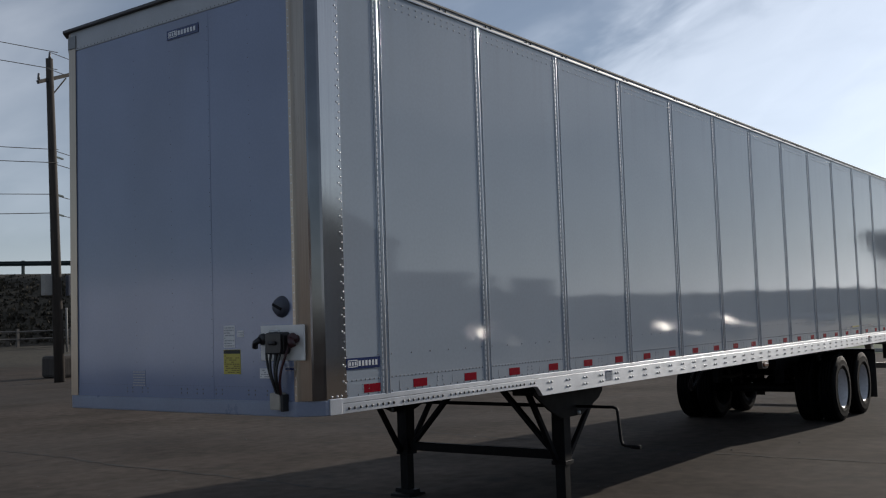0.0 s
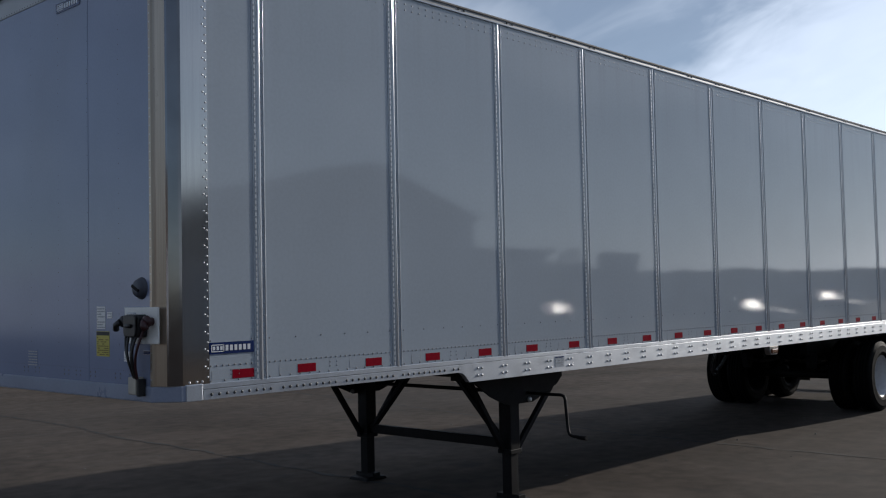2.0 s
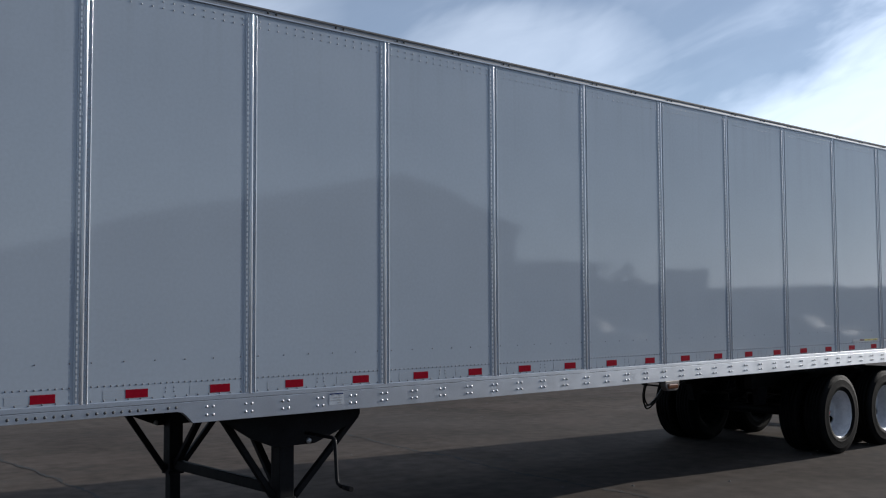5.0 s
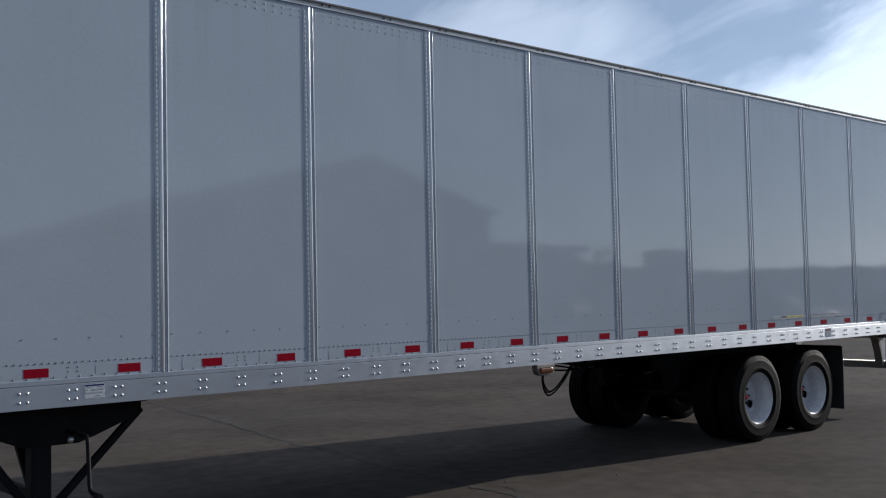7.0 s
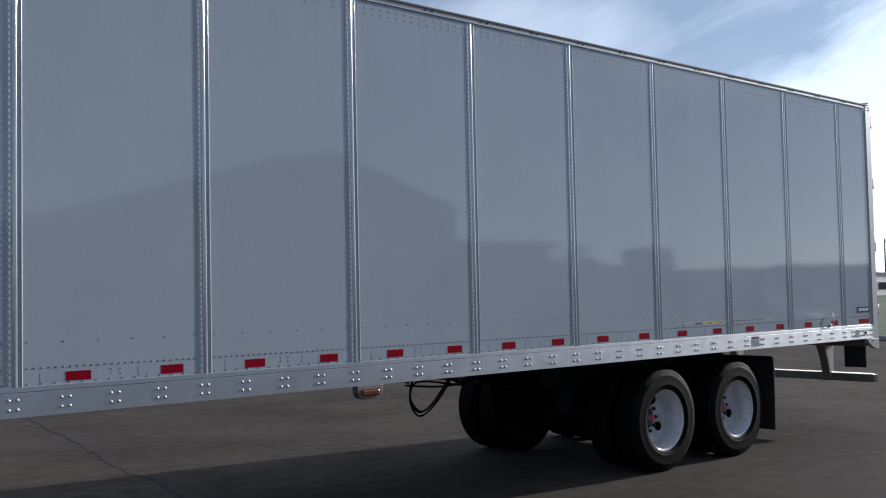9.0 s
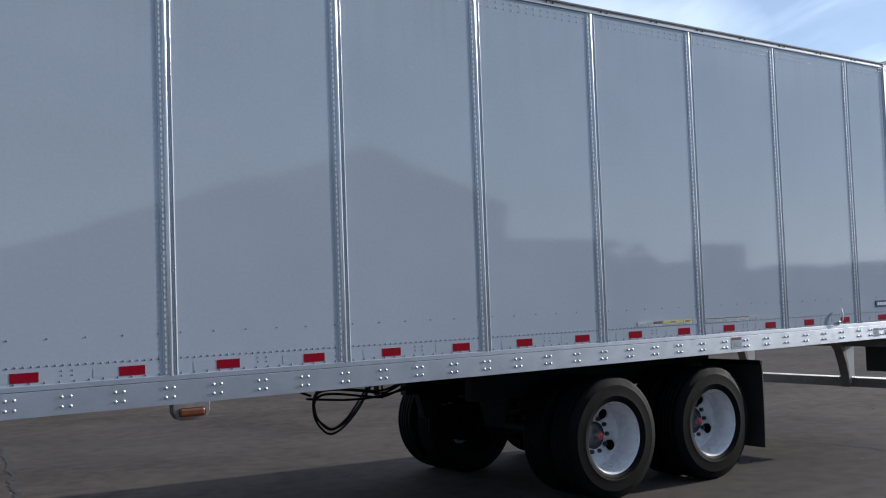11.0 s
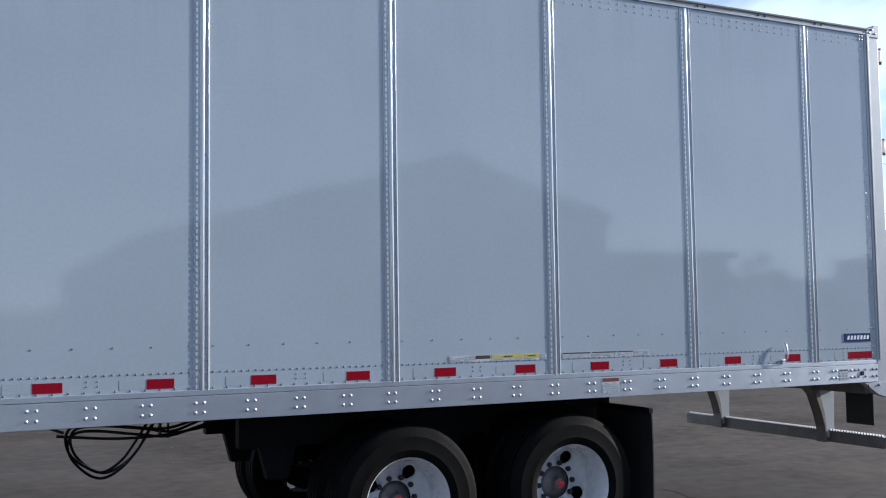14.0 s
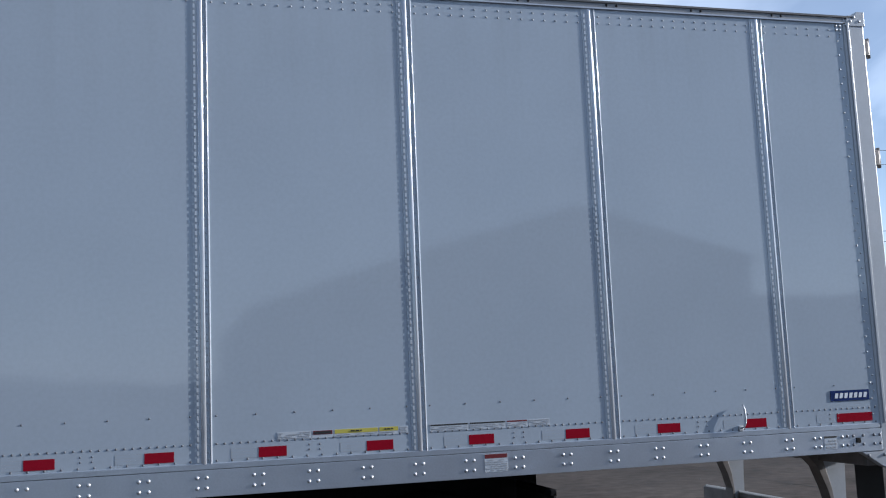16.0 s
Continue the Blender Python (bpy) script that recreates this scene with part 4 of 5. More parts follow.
tyre_prof = [(0.292, -0.115), (0.300, -0.128), (0.330, -0.138), (0.340, -0.140), (0.343, -0.1425), (0.349, -0.1428), (0.352, -0.1420), (0.385, -0.143), (0.428, -0.138), (0.431, -0.1383), (0.436, -0.1370), (0.439, -0.1352), (0.462, -0.128), (0.478, -0.122), (0.490, -0.117), (0.500, -0.108), (0.5045, -0.098), (0.5055, -0.073), (0.493, -0.070), (0.493, -0.062), (0.5065, -0.059), (0.507, -0.026), (0.494, -0.023), (0.494, -0.015), (0.507, -0.012)]
tyre_prof = tyre_prof + [(r, -y) for r, y in tyre_prof[::-1]]
tyre_bm = lathe(B(), tyre_prof, 72)
# short moulded ribs where the sidewall meets the rim
for k in range(84):
    a = 2 * math.pi * k / 84
    r0, r1, w = 0.318, 0.336, 0.0045
    ca, sa = math.cos(a), math.sin(a)
    q = [tyre_bm.verts.new((r * ca - t * sa, (-0.1335 if r == r0 else -0.1385) + e, r * sa + t * ca)) for e in (0.004, -0.0025) for r, t in ((r0, -w), (r1, -w), (r1, w), (r0, w))]
    for f in ((4, 5, 6, 7), (0, 1, 5, 4), (1, 2, 6, 5), (2, 3, 7, 6), (3, 0, 4, 7)):
        tyre_bm.faces.new([q[i] for i in f])
bmesh.ops.recalc_face_normals(tyre_bm, faces=tyre_bm.faces)
TYRE = mesh_of("tyre", tyre_bm, RUBBER)

# dished rim: bead flange, barrel, disc with hand holes
barrel = [(0.290, -0.112), (0.296, -0.122), (0.306, -0.126), (0.309, -0.120), (0.303, -0.113), (0.290, -0.108), (0.282, -0.098), (0.276, -0.060), (0.264, -0.035), (0.260, -0.010), (0.256, 0.020), (0.253, 0.060), (0.250, 0.078), (0.246, 0.084)]
RIM_BARREL = mesh_of("rim", lathe(B(), barrel + [(0.246, 0.098), (0.270, 0.110), (0.285, 0.135)], 64), RIM)
# inner rims: same mesh turned black for the shade between the dual wheels
RIM_INNER = RIM_BARREL.copy()
RIM_INNER.materials[0] = BLACK
EDGE_RING = mesh_of("rim_edge", lathe(B(), [(0.296, -0.1225), (0.303, -0.1285), (0.310, -0.1255), (0.311, -0.119)], 64), RIM_EDGE)
bm = B()


def dish(r):
    """Depth of the conical wheel disc at radius r."""
    return 0.084 + 0.036 * min(1.0, (0.246 - r) / 0.096)


N_HOLE, R_MID, R_HOLE = 4, 0.194, 0.047
for s in range(N_HOLE):
    mid = math.radians(60 + 360 / N_HOLE * s)
    half = math.pi / N_HOLE
    rim_pts = [(0.246, mid + half * t) for t in np.linspace(-1, 1, 15)] + [(0.116, mid + half * t) for t in np.linspace(1, -1, 15)]
    flat = [(r * math.cos(a), r * math.sin(a)) for r, a in rim_pts]
    cx, cz = R_MID * math.cos(mid), R_MID * math.sin(mid)
    outer, inner, deep = [], [], []
    for px, pz in flat:
        ang = math.atan2(pz - cz, px - cx)
        rr = math.hypot(px, pz)
        outer.append(bm.verts.new((px, dish(rr), pz)))
        hx, hz = cx + R_HOLE * math.cos(ang), cz + R_HOLE * math.sin(ang)
        inner.append(bm.verts.new((hx, dish(math.hypot(hx, hz)), hz)))
        deep.append(bm.verts.new((hx, dish(math.hypot(hx, hz)) + 0.012, hz)))
    for i in range(len(flat)):
        j = (i + 1) % len(flat)
        bm.faces.new((outer[i], outer[j], inner[j], inner[i])).smooth = True
        bm.faces.new((inner[i], inner[j], deep[j], deep[i]))
bmesh.ops.recalc_face_normals(bm, faces=bm.faces)
DISC = mesh_of("wheel_disc", bm, RIM)
HUB_ME = mesh_of("hub", lathe(B(), [(0.114, 0.150), (0.114, 0.128), (0.078, 0.122), (0.070, 0.112), (0.046, 0.106), (0.042, 0.070), (0.039, 0.052), (0.034, 0.044), (0.0, 0.040)], 32), HUB)
CAP_ME = mesh_of("hub_cap", lathe(B(), [(0.029, 0.041), (0.027, 0.031), (0.018, 0.026), (0.0, 0.025)], 24), CAP_RED)
bm = lathe(B(), [(0.020, 0.118), (0.020, 0.094), (0.014, 0.086), (0.0, 0.085)], 6, smooth=False)
NUT_ME = mesh_of("lug_nut", bm, NUT)
DRUM = mesh_of("brake_drum", lathe(B(), [(0.0, 0.152), (0.205, 0.152), (0.21, 0.165), (0.21, 0.30), (0.0, 0.30)], 40), BLACK)

for x in (11.88, 13.135):
    axle = part("axle", tube(B(), [(x, 0.45, 0.495), (x, 2.14, 0.495)], 0.066, 16), BLACK, trailer)
    for y in (0.95, 1.64):
        part("brake_chamber", tube(B(), [(x + 0.17, y, 0.52), (x + 0.20, y, 0.52), (x + 0.30, y, 0.52), (x + 0.33, y, 0.52)], [0.06, 0.085, 0.085, 0.06], 16), BLACK, axle)
    for side in (1, -1):
        turn = pose(x, 0.172 if side > 0 else WIDE - 0.152, 0.507, 0, (0 if x < 12 else -4) if side > 0 else 40, 0 if side > 0 else 180)
        wheel = tagged(new("wheel"), "dual truck wheel with white dished rims")
        wheel.parent = trailer
        wheel.matrix_basis = turn
        again("tyre", TYRE, wheel, None, "black rubber tyre")
        again("tyre", TYRE, wheel, pose(0, 0.345, 0))
        again("rim", RIM_BARREL, wheel, None, "white enamelled rim")
        again("rim", RIM_INNER, wheel, pose(0, 0.345, 0, 0, 0, 180))
        again("rim_edge", EDGE_RING, wheel, None, "bright rim edge")
        again("wheel_disc", DISC, wheel)
        again("hub", HUB_ME, wheel)
        again("hub_cap", CAP_ME, wheel, None, "red hub cap")
        again("brake_drum", DRUM, wheel)
        for k in range(10):
            a = 2 * math.pi * k / 10
            again("lug_nut", NUT_ME, wheel, pose(0.140 * math.cos(a), 0.004, 0.140 * math.sin(a)))

# mud flaps behind the tandem, with their hanger arms
for y0, y1 in ((-0.005, 0.69), (WIDE - 0.69, WIDE + 0.005)):
    bm = B()
    n = 8
    pts = [(13.775 + 0.012 * math.sin(i / n * 2.6), 0.215 + (1.0 - 0.215) * i / n) for i in range(n + 1)]
    prism(bm, pts + [(p[0] + 0.010, p[1]) for p in pts[::-1]], "y", y0, y1)
    flap = part("mud_flap", bm, FLAP, trailer, "black rubber mud flap")
    part("flap_hanger", box(B(), 13.76, 13.80, y0, y1, 0.985, 1.025, 0.005), BLACK, flap)
    ya = y1 - 0.06 if y0 < 1 else y0
    part("flap_arm", prism(B(), [(13.10, 1.13), (13.30, 1.13), (13.80, 1.025), (13.80, 0.985), (13.62, 0.99)], "y", ya, ya + 0.03), BLACK, flap)

# rear under-ride guard with a toothed step edge, and a small rubber plate
guard = part("underride_guard", box(B(), 16.165, 16.265, 0.03, 2.52, 0.560, 0.660, 0.006), GALV, trailer, "galvanised rear guard bar")
bm = B()
for i in range(81):
    y = 0.035 + i * 0.0304
    prism(bm, [(y, 0.660), (y + 0.020, 0.660), (y + 0.010, 0.676)], "x", 16.168, 16.190)
tagged(part("step_teeth", bm, STEP, guard), kind="stuff")
for y in (0.60, 1.94):
    bm = prism(B(), [(15.93, 1.06), (16.05, 1.06), (16.07, 0.98), (16.115, 0.82), (16.13, 0.70), (16.135, 0.56), (16.115, 0.56), (16.11, 0.70), (16.075, 0.82), (16.01, 0.98)], "y", y - 0.01, y + 0.10, bevel=0.003)
    part("guard_upright", bm, GALV, guard)
    bm = prism(B(), [(16.05, 1.06), (16.24, 1.06), (16.225, 0.80), (16.22, 0.60), (16.135, 0.60), (16.13, 0.70), (16.115, 0.82), (16.07, 0.98)], "y", y - 0.008, y + 0.002)
    # lighter grey than the uprights: sunlight on the galvanised plate put into its colour
    part("guard_gusset", bm, POST, guard)
# black plate on the solid bar stands for the shade of a hollow end
part("bar_end_shade", box(B(), 16.173, 16.257, 0.026, 0.031, 0.568, 0.652), BLACK, guard, "black plate for the shade in the bar's open end")
part("rear_flap", box(B(), 16.185, 16.195, 0.13, 0.42, 0.742, 1.03, 0.002), FLAP, trailer, "small black rubber plate")

# hanging air and brake hoses ahead of the slider
hoses = part("hose_bundle", B(), HOSE, trailer, "loop of black air hoses")
def spline(pts, n=8):
    out = []
    P = [Vector(p) for p in pts]
    P = [P[0]] + P + [P[-1]]
    for i in range(1, len(P) - 2):
        for k in range(n):
            t = k / n
            a, b, c, d = P[i - 1], P[i], P[i + 1], P[i + 2]
            out.append(0.5 * ((2 * b) + (c - a) * t + (2 * a - 5 * b + 4 * c - d) * t * t + (3 * b - a - 3 * c + d) * t ** 3))
    out.append(P[-2])
    return out
loop = [(10.62, 1.70, 1.12), (10.50, 1.71, 0.94), (10.40, 1.77, 0.76), (10.30, 1.81, 0.63), (10.18, 1.82, 0.565), (10.06, 1.79, 0.60), (9.95, 1.72, 0.71), (9.91, 1.66, 0.84), (9.95, 1.65, 0.915), (10.10, 1.65, 0.93), (10.40, 1.67, 0.885), (10.62, 1.69, 0.86), (10.90, 1.72, 0.93), (11.25, 1.75, 1.00)]
for k in range(3):
    off = ((0.05, 0, 0), (0.075, 0.03, 0.03), (0.03, -0.03, 0.05))[k]
    pts = [(p[0] + off[0] + random.uniform(-0.012, 0.012), p[1] + off[1], p[2] + off[2] + random.uniform(-0.008, 0.008)) for p in loop]
    part("hose", tube(B(), spline(pts), 0.0105, 8), HOSE, hoses)
part("hose", tube(B(), spline([(9.88, 1.65, 0.905), (10.05, 1.65, 0.885), (10.3, 1.66, 0.862), (10.6, 1.69, 0.862), (10.95, 1.72, 0.905), (11.3, 1.75, 0.97)]), 0.0105, 8), HOSE, hoses)
part("hose_tie", box(B(), 10.592, 10.608, 1.66, 1.72, 0.85, 0.985), HOSE, hoses)
part("hose_clip", bar(B(), (9.84, 1.66, 0.96), (9.93, 1.66, 0.925), 0.03, 0.02), HOSE, hoses)
part("hose_hook", tube(B(), [(10.66, 1.69, 1.13), (10.66, 1.69, 0.84)], 0.008, 6), HOSE, hoses)

# ---- the yard ----
ground = B()
R = 1600.0
bm = ground
v = [bm.verts.new(p) for p in ((-R, -R, 0), (R, -R, 0), (R, R, 0), (-R, R, 0))]
bm.faces.new(v)
ground = structure("ground", bm, CONCRETE, "worn grey-brown concrete yard with cracks and scuffs", "ground")


def sheet(name, pts, z, mat, label, category):
    bm = B()
    bm.faces.new([bm.verts.new((x, y, z)) for x, y in pts])
    return structure(name, bm, mat, label, category)


def crack(pts, w0, w1, seed):
    """A ragged, wandering strip along pts."""
    rnd = random.Random(seed)
    path = spline([(x, y, 0) for x, y in pts], 40)
    bm = B()
    prev, drift = None, 0.0
    for i, p in enumerate(path):
        way = (path[min(i + 1, len(path) - 1)] - path[max(i - 1, 0)]).normalized()
        side = Vector((-way.y, way.x, 0))
        drift = drift * 0.9 + rnd.uniform(-0.018, 0.018)
        wide = max(0.0025, rnd.uniform(w0, w1) * (0.35 + 0.65 * abs(math.sin(i * 0.21 + seed))))
        c = p + side * drift
        a, b = bm.verts.new((c + side * wide * rnd.uniform(0.3, 0.7)) + Vector((0, 0, 0.004))), bm.verts.new((c - side * wide * rnd.uniform(0.3, 0.7)) + Vector((0, 0, 0.004)))
        if prev:
            bm.faces.new((prev[0], prev[1], b, a))
        prev = (a, b)
    bmesh.ops.recalc_face_normals(bm, faces=bm.faces)
    return structure("pavement_crack", bm, CRACK, "dark ragged crack in the concrete", "crack")


crack([(4.15, 14.5), (4.05, 11.2), (4.0, 9.0), (3.80, 7.2), (3.74, 4.7), (3.62, 2.6), (3.55, 0.4), (3.40, -2.5), (3.3, -6)], 0.020, 0.090, 1)
crack([(9.5, 14.0), (9.1, 10.0), (8.55, 6.4), (8.2, 4.6), (8.07, 3.2), (7.84, 1.9), (7.74, 0.7), (7.70, -0.6), (7.5, -4), (7.4, -8)], 0.022, 0.105, 2)
crack([(7.97, 4.1), (8.15, 3.3), (8.08, 1.9), (7.98, 0.9), (7.86, -0.2)], 0.0084, 0.0300, 3)
crack([(16.2, 9.5), (15.9, 6.0), (15.45, 2.2), (15.45, 1.4), (15.53, 0.6), (15.58, -0.3), (15.7, -3.0), (15.8, -8)], 0.0168, 0.0600, 5)
crack([(-0.6, 15.0), (-0.4, 9.0), (-0.5, 3.0), (-0.7, -6.0)], 0.0140, 0.0450, 6)
crack([(20.5, 14.0), (20.2, 8.0), (20.3, 2.0), (20.1, -6.0)], 0.0140, 0.0450, 7)
crack([(-12, 8.6), (-4, 8.75), (2, 8.6), (4.0, 8.7), (8.3, 8.55), (14, 8.7), (22, 8.6), (34, 8.7)], 0.0112, 0.0375, 8)
crack([(8.5, 6.2), (7.8, 6.5), (7.2, 6.45), (6.6, 6.9)], 0.0084, 0.0300, 9)
crack([(15.5, 0.9), (16.4, 0.8), (17.6, 1.1), (19.2, 0.9)], 0.0084, 0.0300, 10)


# small stones and bits of grit lying on the yard
rnd = random.Random(21)
bm = B()
for _ in range(90):
    x, y, r = rnd.uniform(-2, 24), rnd.uniform(-3.4, 9), rnd.uniform(0.006, 0.02)
    ring = [bm.verts.new((x + r * rnd.uniform(0.7, 1.3) * math.cos(a), y + r * rnd.uniform(0.7, 1.3) * math.sin(a), 0.001)) for a in (0.3, 1.3, 2.4, 3.5, 4.5, 5.6)]
    top = bm.verts.new((x, y, r * rnd.uniform(0.5, 0.9)))
    for k in range(6):
        bm.faces.new((ring[k], ring[(k + 1) % 6], top))
tagged(new("grit", mesh_of("grit", bm, ASPHALT)), "small dark stones scattered on the concrete", "grit", "", "stuff")

# ---- beyond the yard ----
def along(az, d, eye=(-4.367, -4.312)):
    return (eye[0] + d * math.cos(radians(az)), eye[1] + d * math.sin(radians(az)))


# the road and the bank behind the yard
sheet("road", [(-70, 95), (60, -30 + 62), (75, 44), (-55, 112)], 0.006, ASPHALT, "pale grey road beyond the yard", "road")
sheet("lawn", [(34.5, 4), (200, -60), (420, 60), (420, 200), (150, 170), (60, 40), (38, 22)], 0.008, LAWN, "green and brown grass field beyond the yard", "lawn")
sheet("far_road", [(60, 10), (260, 40), (262, 46), (60, 16)], 0.016, ASPHALT, "grey road across the field", "road")
kerb = B()
box(kerb, 35.6, 35.8, -12, 24, 0, 0.14, 0.02)
structure("kerb", kerb, KERB, "concrete kerb at the end of the yard", "kerb")

# embankment with a guardrail along its crest
E_DIR = Vector((-0.84, 0.54, 0)).normalized()
E_N = Vector((E_DIR.y, -E_DIR.x, 0))
E_N = E_N if E_N.x > 0 else -E_N
e_mid = Vector((*along(59.2, 66.0), 0))
bm = B()
rnd = random.Random(5)
rows = []
for i in range(8):
    u = (i - 4) * 4.0
    row = []
    for d, z in ((-9, -0.02), (-8.5, 0.05), (-0.8, 0.9), (0, 0.95), (1.5, 1.75), (4.0, 3.1), (7.0, 4.75), (9.5, 5.70), (11, 5.9), (22, 5.9), (34, 0)):
        p = e_mid + E_DIR * u + E_N * d
        row.append(bm.verts.new((p.x, p.y, z + (rnd.uniform(-0.12, 0.12) if 0 < d < 10 else 0))))
    rows.append(row)
for a, b in zip(rows, rows[1:]):
    for k in range(len(a) - 1):
        bm.faces.new((a[k], a[k + 1], b[k + 1], b[k])).smooth = True
bmesh.ops.recalc_face_normals(bm, faces=bm.faces)
structure("embankment", bm, GRASS, "dry brown grass embankment under a guardrail", "embankment")
# tufts of dry grass and brush on the bank
bm = B()
for i in range(4200):
    u, d = rnd.uniform(-16, 12), rnd.uniform(0.2, 9.6)
    z = np.interp(d, (0, 1.5, 4, 7, 9.5, 11), (0.95, 1.75, 3.1, 4.75, 5.70, 5.9)) - 0.1
    p = e_mid + E_DIR * u + E_N * d
    h, s = rnd.uniform(0.10, 0.32), rnd.uniform(0.06, 0.2)
    for k in range(3):
        a = rnd.uniform(0, 6.28)
        o = Vector((math.cos(a), math.sin(a), 0)) * s
        bm.faces.new([bm.verts.new(q) for q in ((p.x - o.x, p.y - o.y, z), (p.x + o.x, p.y + o.y, z), (p.x + o.x * rnd.uniform(-1.5, 1.5), p.y + o.y * rnd.uniform(-1.5, 1.5), z + h))])
tagged(new("dry_brush", mesh_of("dry_brush", bm, BRUSH)), "dry brown brush on the embankment", "brush", "", "stuff")
rail = thing("guardrail", "dark steel guardrail on the crest of the bank", "guardrail")
crest = [e_mid + E_DIR * u + E_N * 10.22 for u in range(-16, 13, 2)]
# a folded beam: two swells with a groove between
W_BEAM = [(0.00, -0.17), (0.05, -0.15), (0.08, -0.09), (0.05, -0.03), (0.02, 0.0), (0.05, 0.03), (0.08, 0.09), (0.05, 0.15), (0.00, 0.17), (-0.02, 0.16), (0.02, 0.09), (-0.03, 0.0), (0.02, -0.09), (-0.02, -0.16)]
e_turn = math.degrees(math.atan2(E_DIR.y, E_DIR.x))
part("rail_beam", prism(B(), [(-y, z) for y, z in W_BEAM], "x", -32.0, 24.0), GUARD, rail).matrix_basis = pose(*(e_mid + E_N * 10.05), 0, 0, e_turn) @ Matrix.Translation((0, 0, 6.58))
post_me = mesh_of("rail_post", box(B(), -0.08, 0.08, -0.08, 0.08, 5.6, 6.80), GUARD)
for p in crest:
    again("rail_post", post_me, rail, pose(p.x, p.y, 0))

# low two-rail fence at the foot of the bank
fence = thing("low_fence", "low weathered two-rail fence at the foot of the bank", "fence")
f0 = [e_mid + E_DIR * u - E_N * 0.5 for u in range(-15, 13, 3)]
for z in (1.40, 1.85):
    part("fence_rail", tube(B(), [(p.x, p.y, z + 0.03 * math.sin(p.x)) for p in f0], 0.05, 6), FENCE_WOOD, fence)
for p in f0:
    part("fence_post", box(B(), p.x - 0.07, p.x + 0.07, p.y - 0.07, p.y + 0.07, 0.85, 2.0), FENCE_WOOD, fence)

mark_at = e_mid + E_DIR * 1.1 - E_N * 0.9
tagged(new("marker_post", mesh_of("marker_post", box(B(), mark_at.x - 0.06, mark_at.x + 0.06, mark_at.y - 0.06, mark_at.y + 0.06, 0.6, 2.0, 0.02), SHED_WHITE)), "thin white marker post by the low fence", "post")

# utility poles with cross-arms, and their cables
pole_at = [Vector((-29.0, 21.5, 0)), Vector((*along(57.2, 38.0), 0)), Vector((50.5, 34.0, 0)), Vector((106.0, 54.0, 0)), Vector((160.0, 74.0, 0)), Vector((215.0, 94.0, 0))]
LEVELS = [(11.75, 0.0), (10.95, -1.0), (8.25, 0.12), (7.75, -0.12), (6.65, 0.14), (5.98, 0.12)]
p_dir = (pole_at[2] - pole_at[1]).normalized()
for i, q in enumerate(pole_at):
    pole = thing("utility_pole", "dark wooden utility pole with a cross-arm and cables", "utility pole", "poles along the road", at=q)
    lean = Vector((-0.24, 0.14, 0)) if i == 1 else Vector((0.1, 0, 0))
    part("pole_shaft", tube(B(), [(0, 0, 0), lean * 0.5 + Vector((0, 0, 6)), lean + Vector((0, 0, 11.5))], [0.19, 0.16, 0.125], 12), WOOD, pole)
    c = lean * 0.95
    out = p_dir
    part("cross_arm", bar(B(), tuple(c + out * 1.15 + Vector((0, 0, 11.2))), tuple(c - out * 0.55 + Vector((0, 0, 10.55))), 0.11, 0.13), WOOD, pole)
    part("arm_brace", bar(B(), tuple(c + out * 0.75 + Vector((0, 0, 10.95))), tuple(c + out * 0.1 + Vector((0, 0, 10.2))), 0.04, 0.04), WOOD, pole)
    for d, z in ((0.0, 11.5), (-0.5, 10.65), (1.1, 11.27)):
        part("insulator", tube(B(), [tuple(c + out * d + Vector((0, 0, z))), tuple(c + out * d + Vector((0, 0, z + 0.22)))], [0.05, 0.035], 8), HUB, pole)
    for z in (8.0, 6.65, 5.95):
        part("cable_bracket", bar(B(), tuple(c * 0.6 + Vector((0, 0, z))), tuple(c * 0.6 + out * 0.45 + Vector((0, 0, z - 0.06))), 0.05, 0.06), GUARD, pole)
    if i == 1:
        part("cable_guard", tube(B(), [(0.20, -0.16, 1.05), (0.18, -0.15, 2.6)], 0.04, 8), KERB, pole, "pale cable guard on the pole")
        part("meter_box", box(B(), 0.18, 0.62, -0.28, -0.10, 3.02, 3.75, 0.02), BOX_GREY, pole)
        part("meter_box", box(B(), -0.52, -0.16, 0.04, 0.30, 3.05, 3.78, 0.02), KERB, pole, "pale grey box strapped to the pole")
    if i + 1 < len(pole_at):
        nxt = pole_at[i + 1]
        for z, off in LEVELS:
            pts = []
            for k in range(17):
                f = k / 16
                p = q.lerp(nxt, f) - q
                pts.append((p.x + off * 0.4 + lean.x * (1 - f), p.y + off * 0.6 + lean.y * (1 - f), z - 1.1 * 4 * f * (1 - f) * (1.0 if z < 9 else 0.7)))
            part("cable", tube(B(), pts, 0.014, 5, cap=False), WIRE, pole)

# block at the foot of the pole
pq = along(57.0, 42.0)
blk = B()
box(blk, pq[0] - 0.6, pq[0] + 2.2, pq[1] - 0.6, pq[1] + 0.6, 0, 0.85, 0.12)
tagged(new("concrete_block", mesh_of("concrete_block", blk, WOOD)), "dark weathered block near the pole's foot", "block")


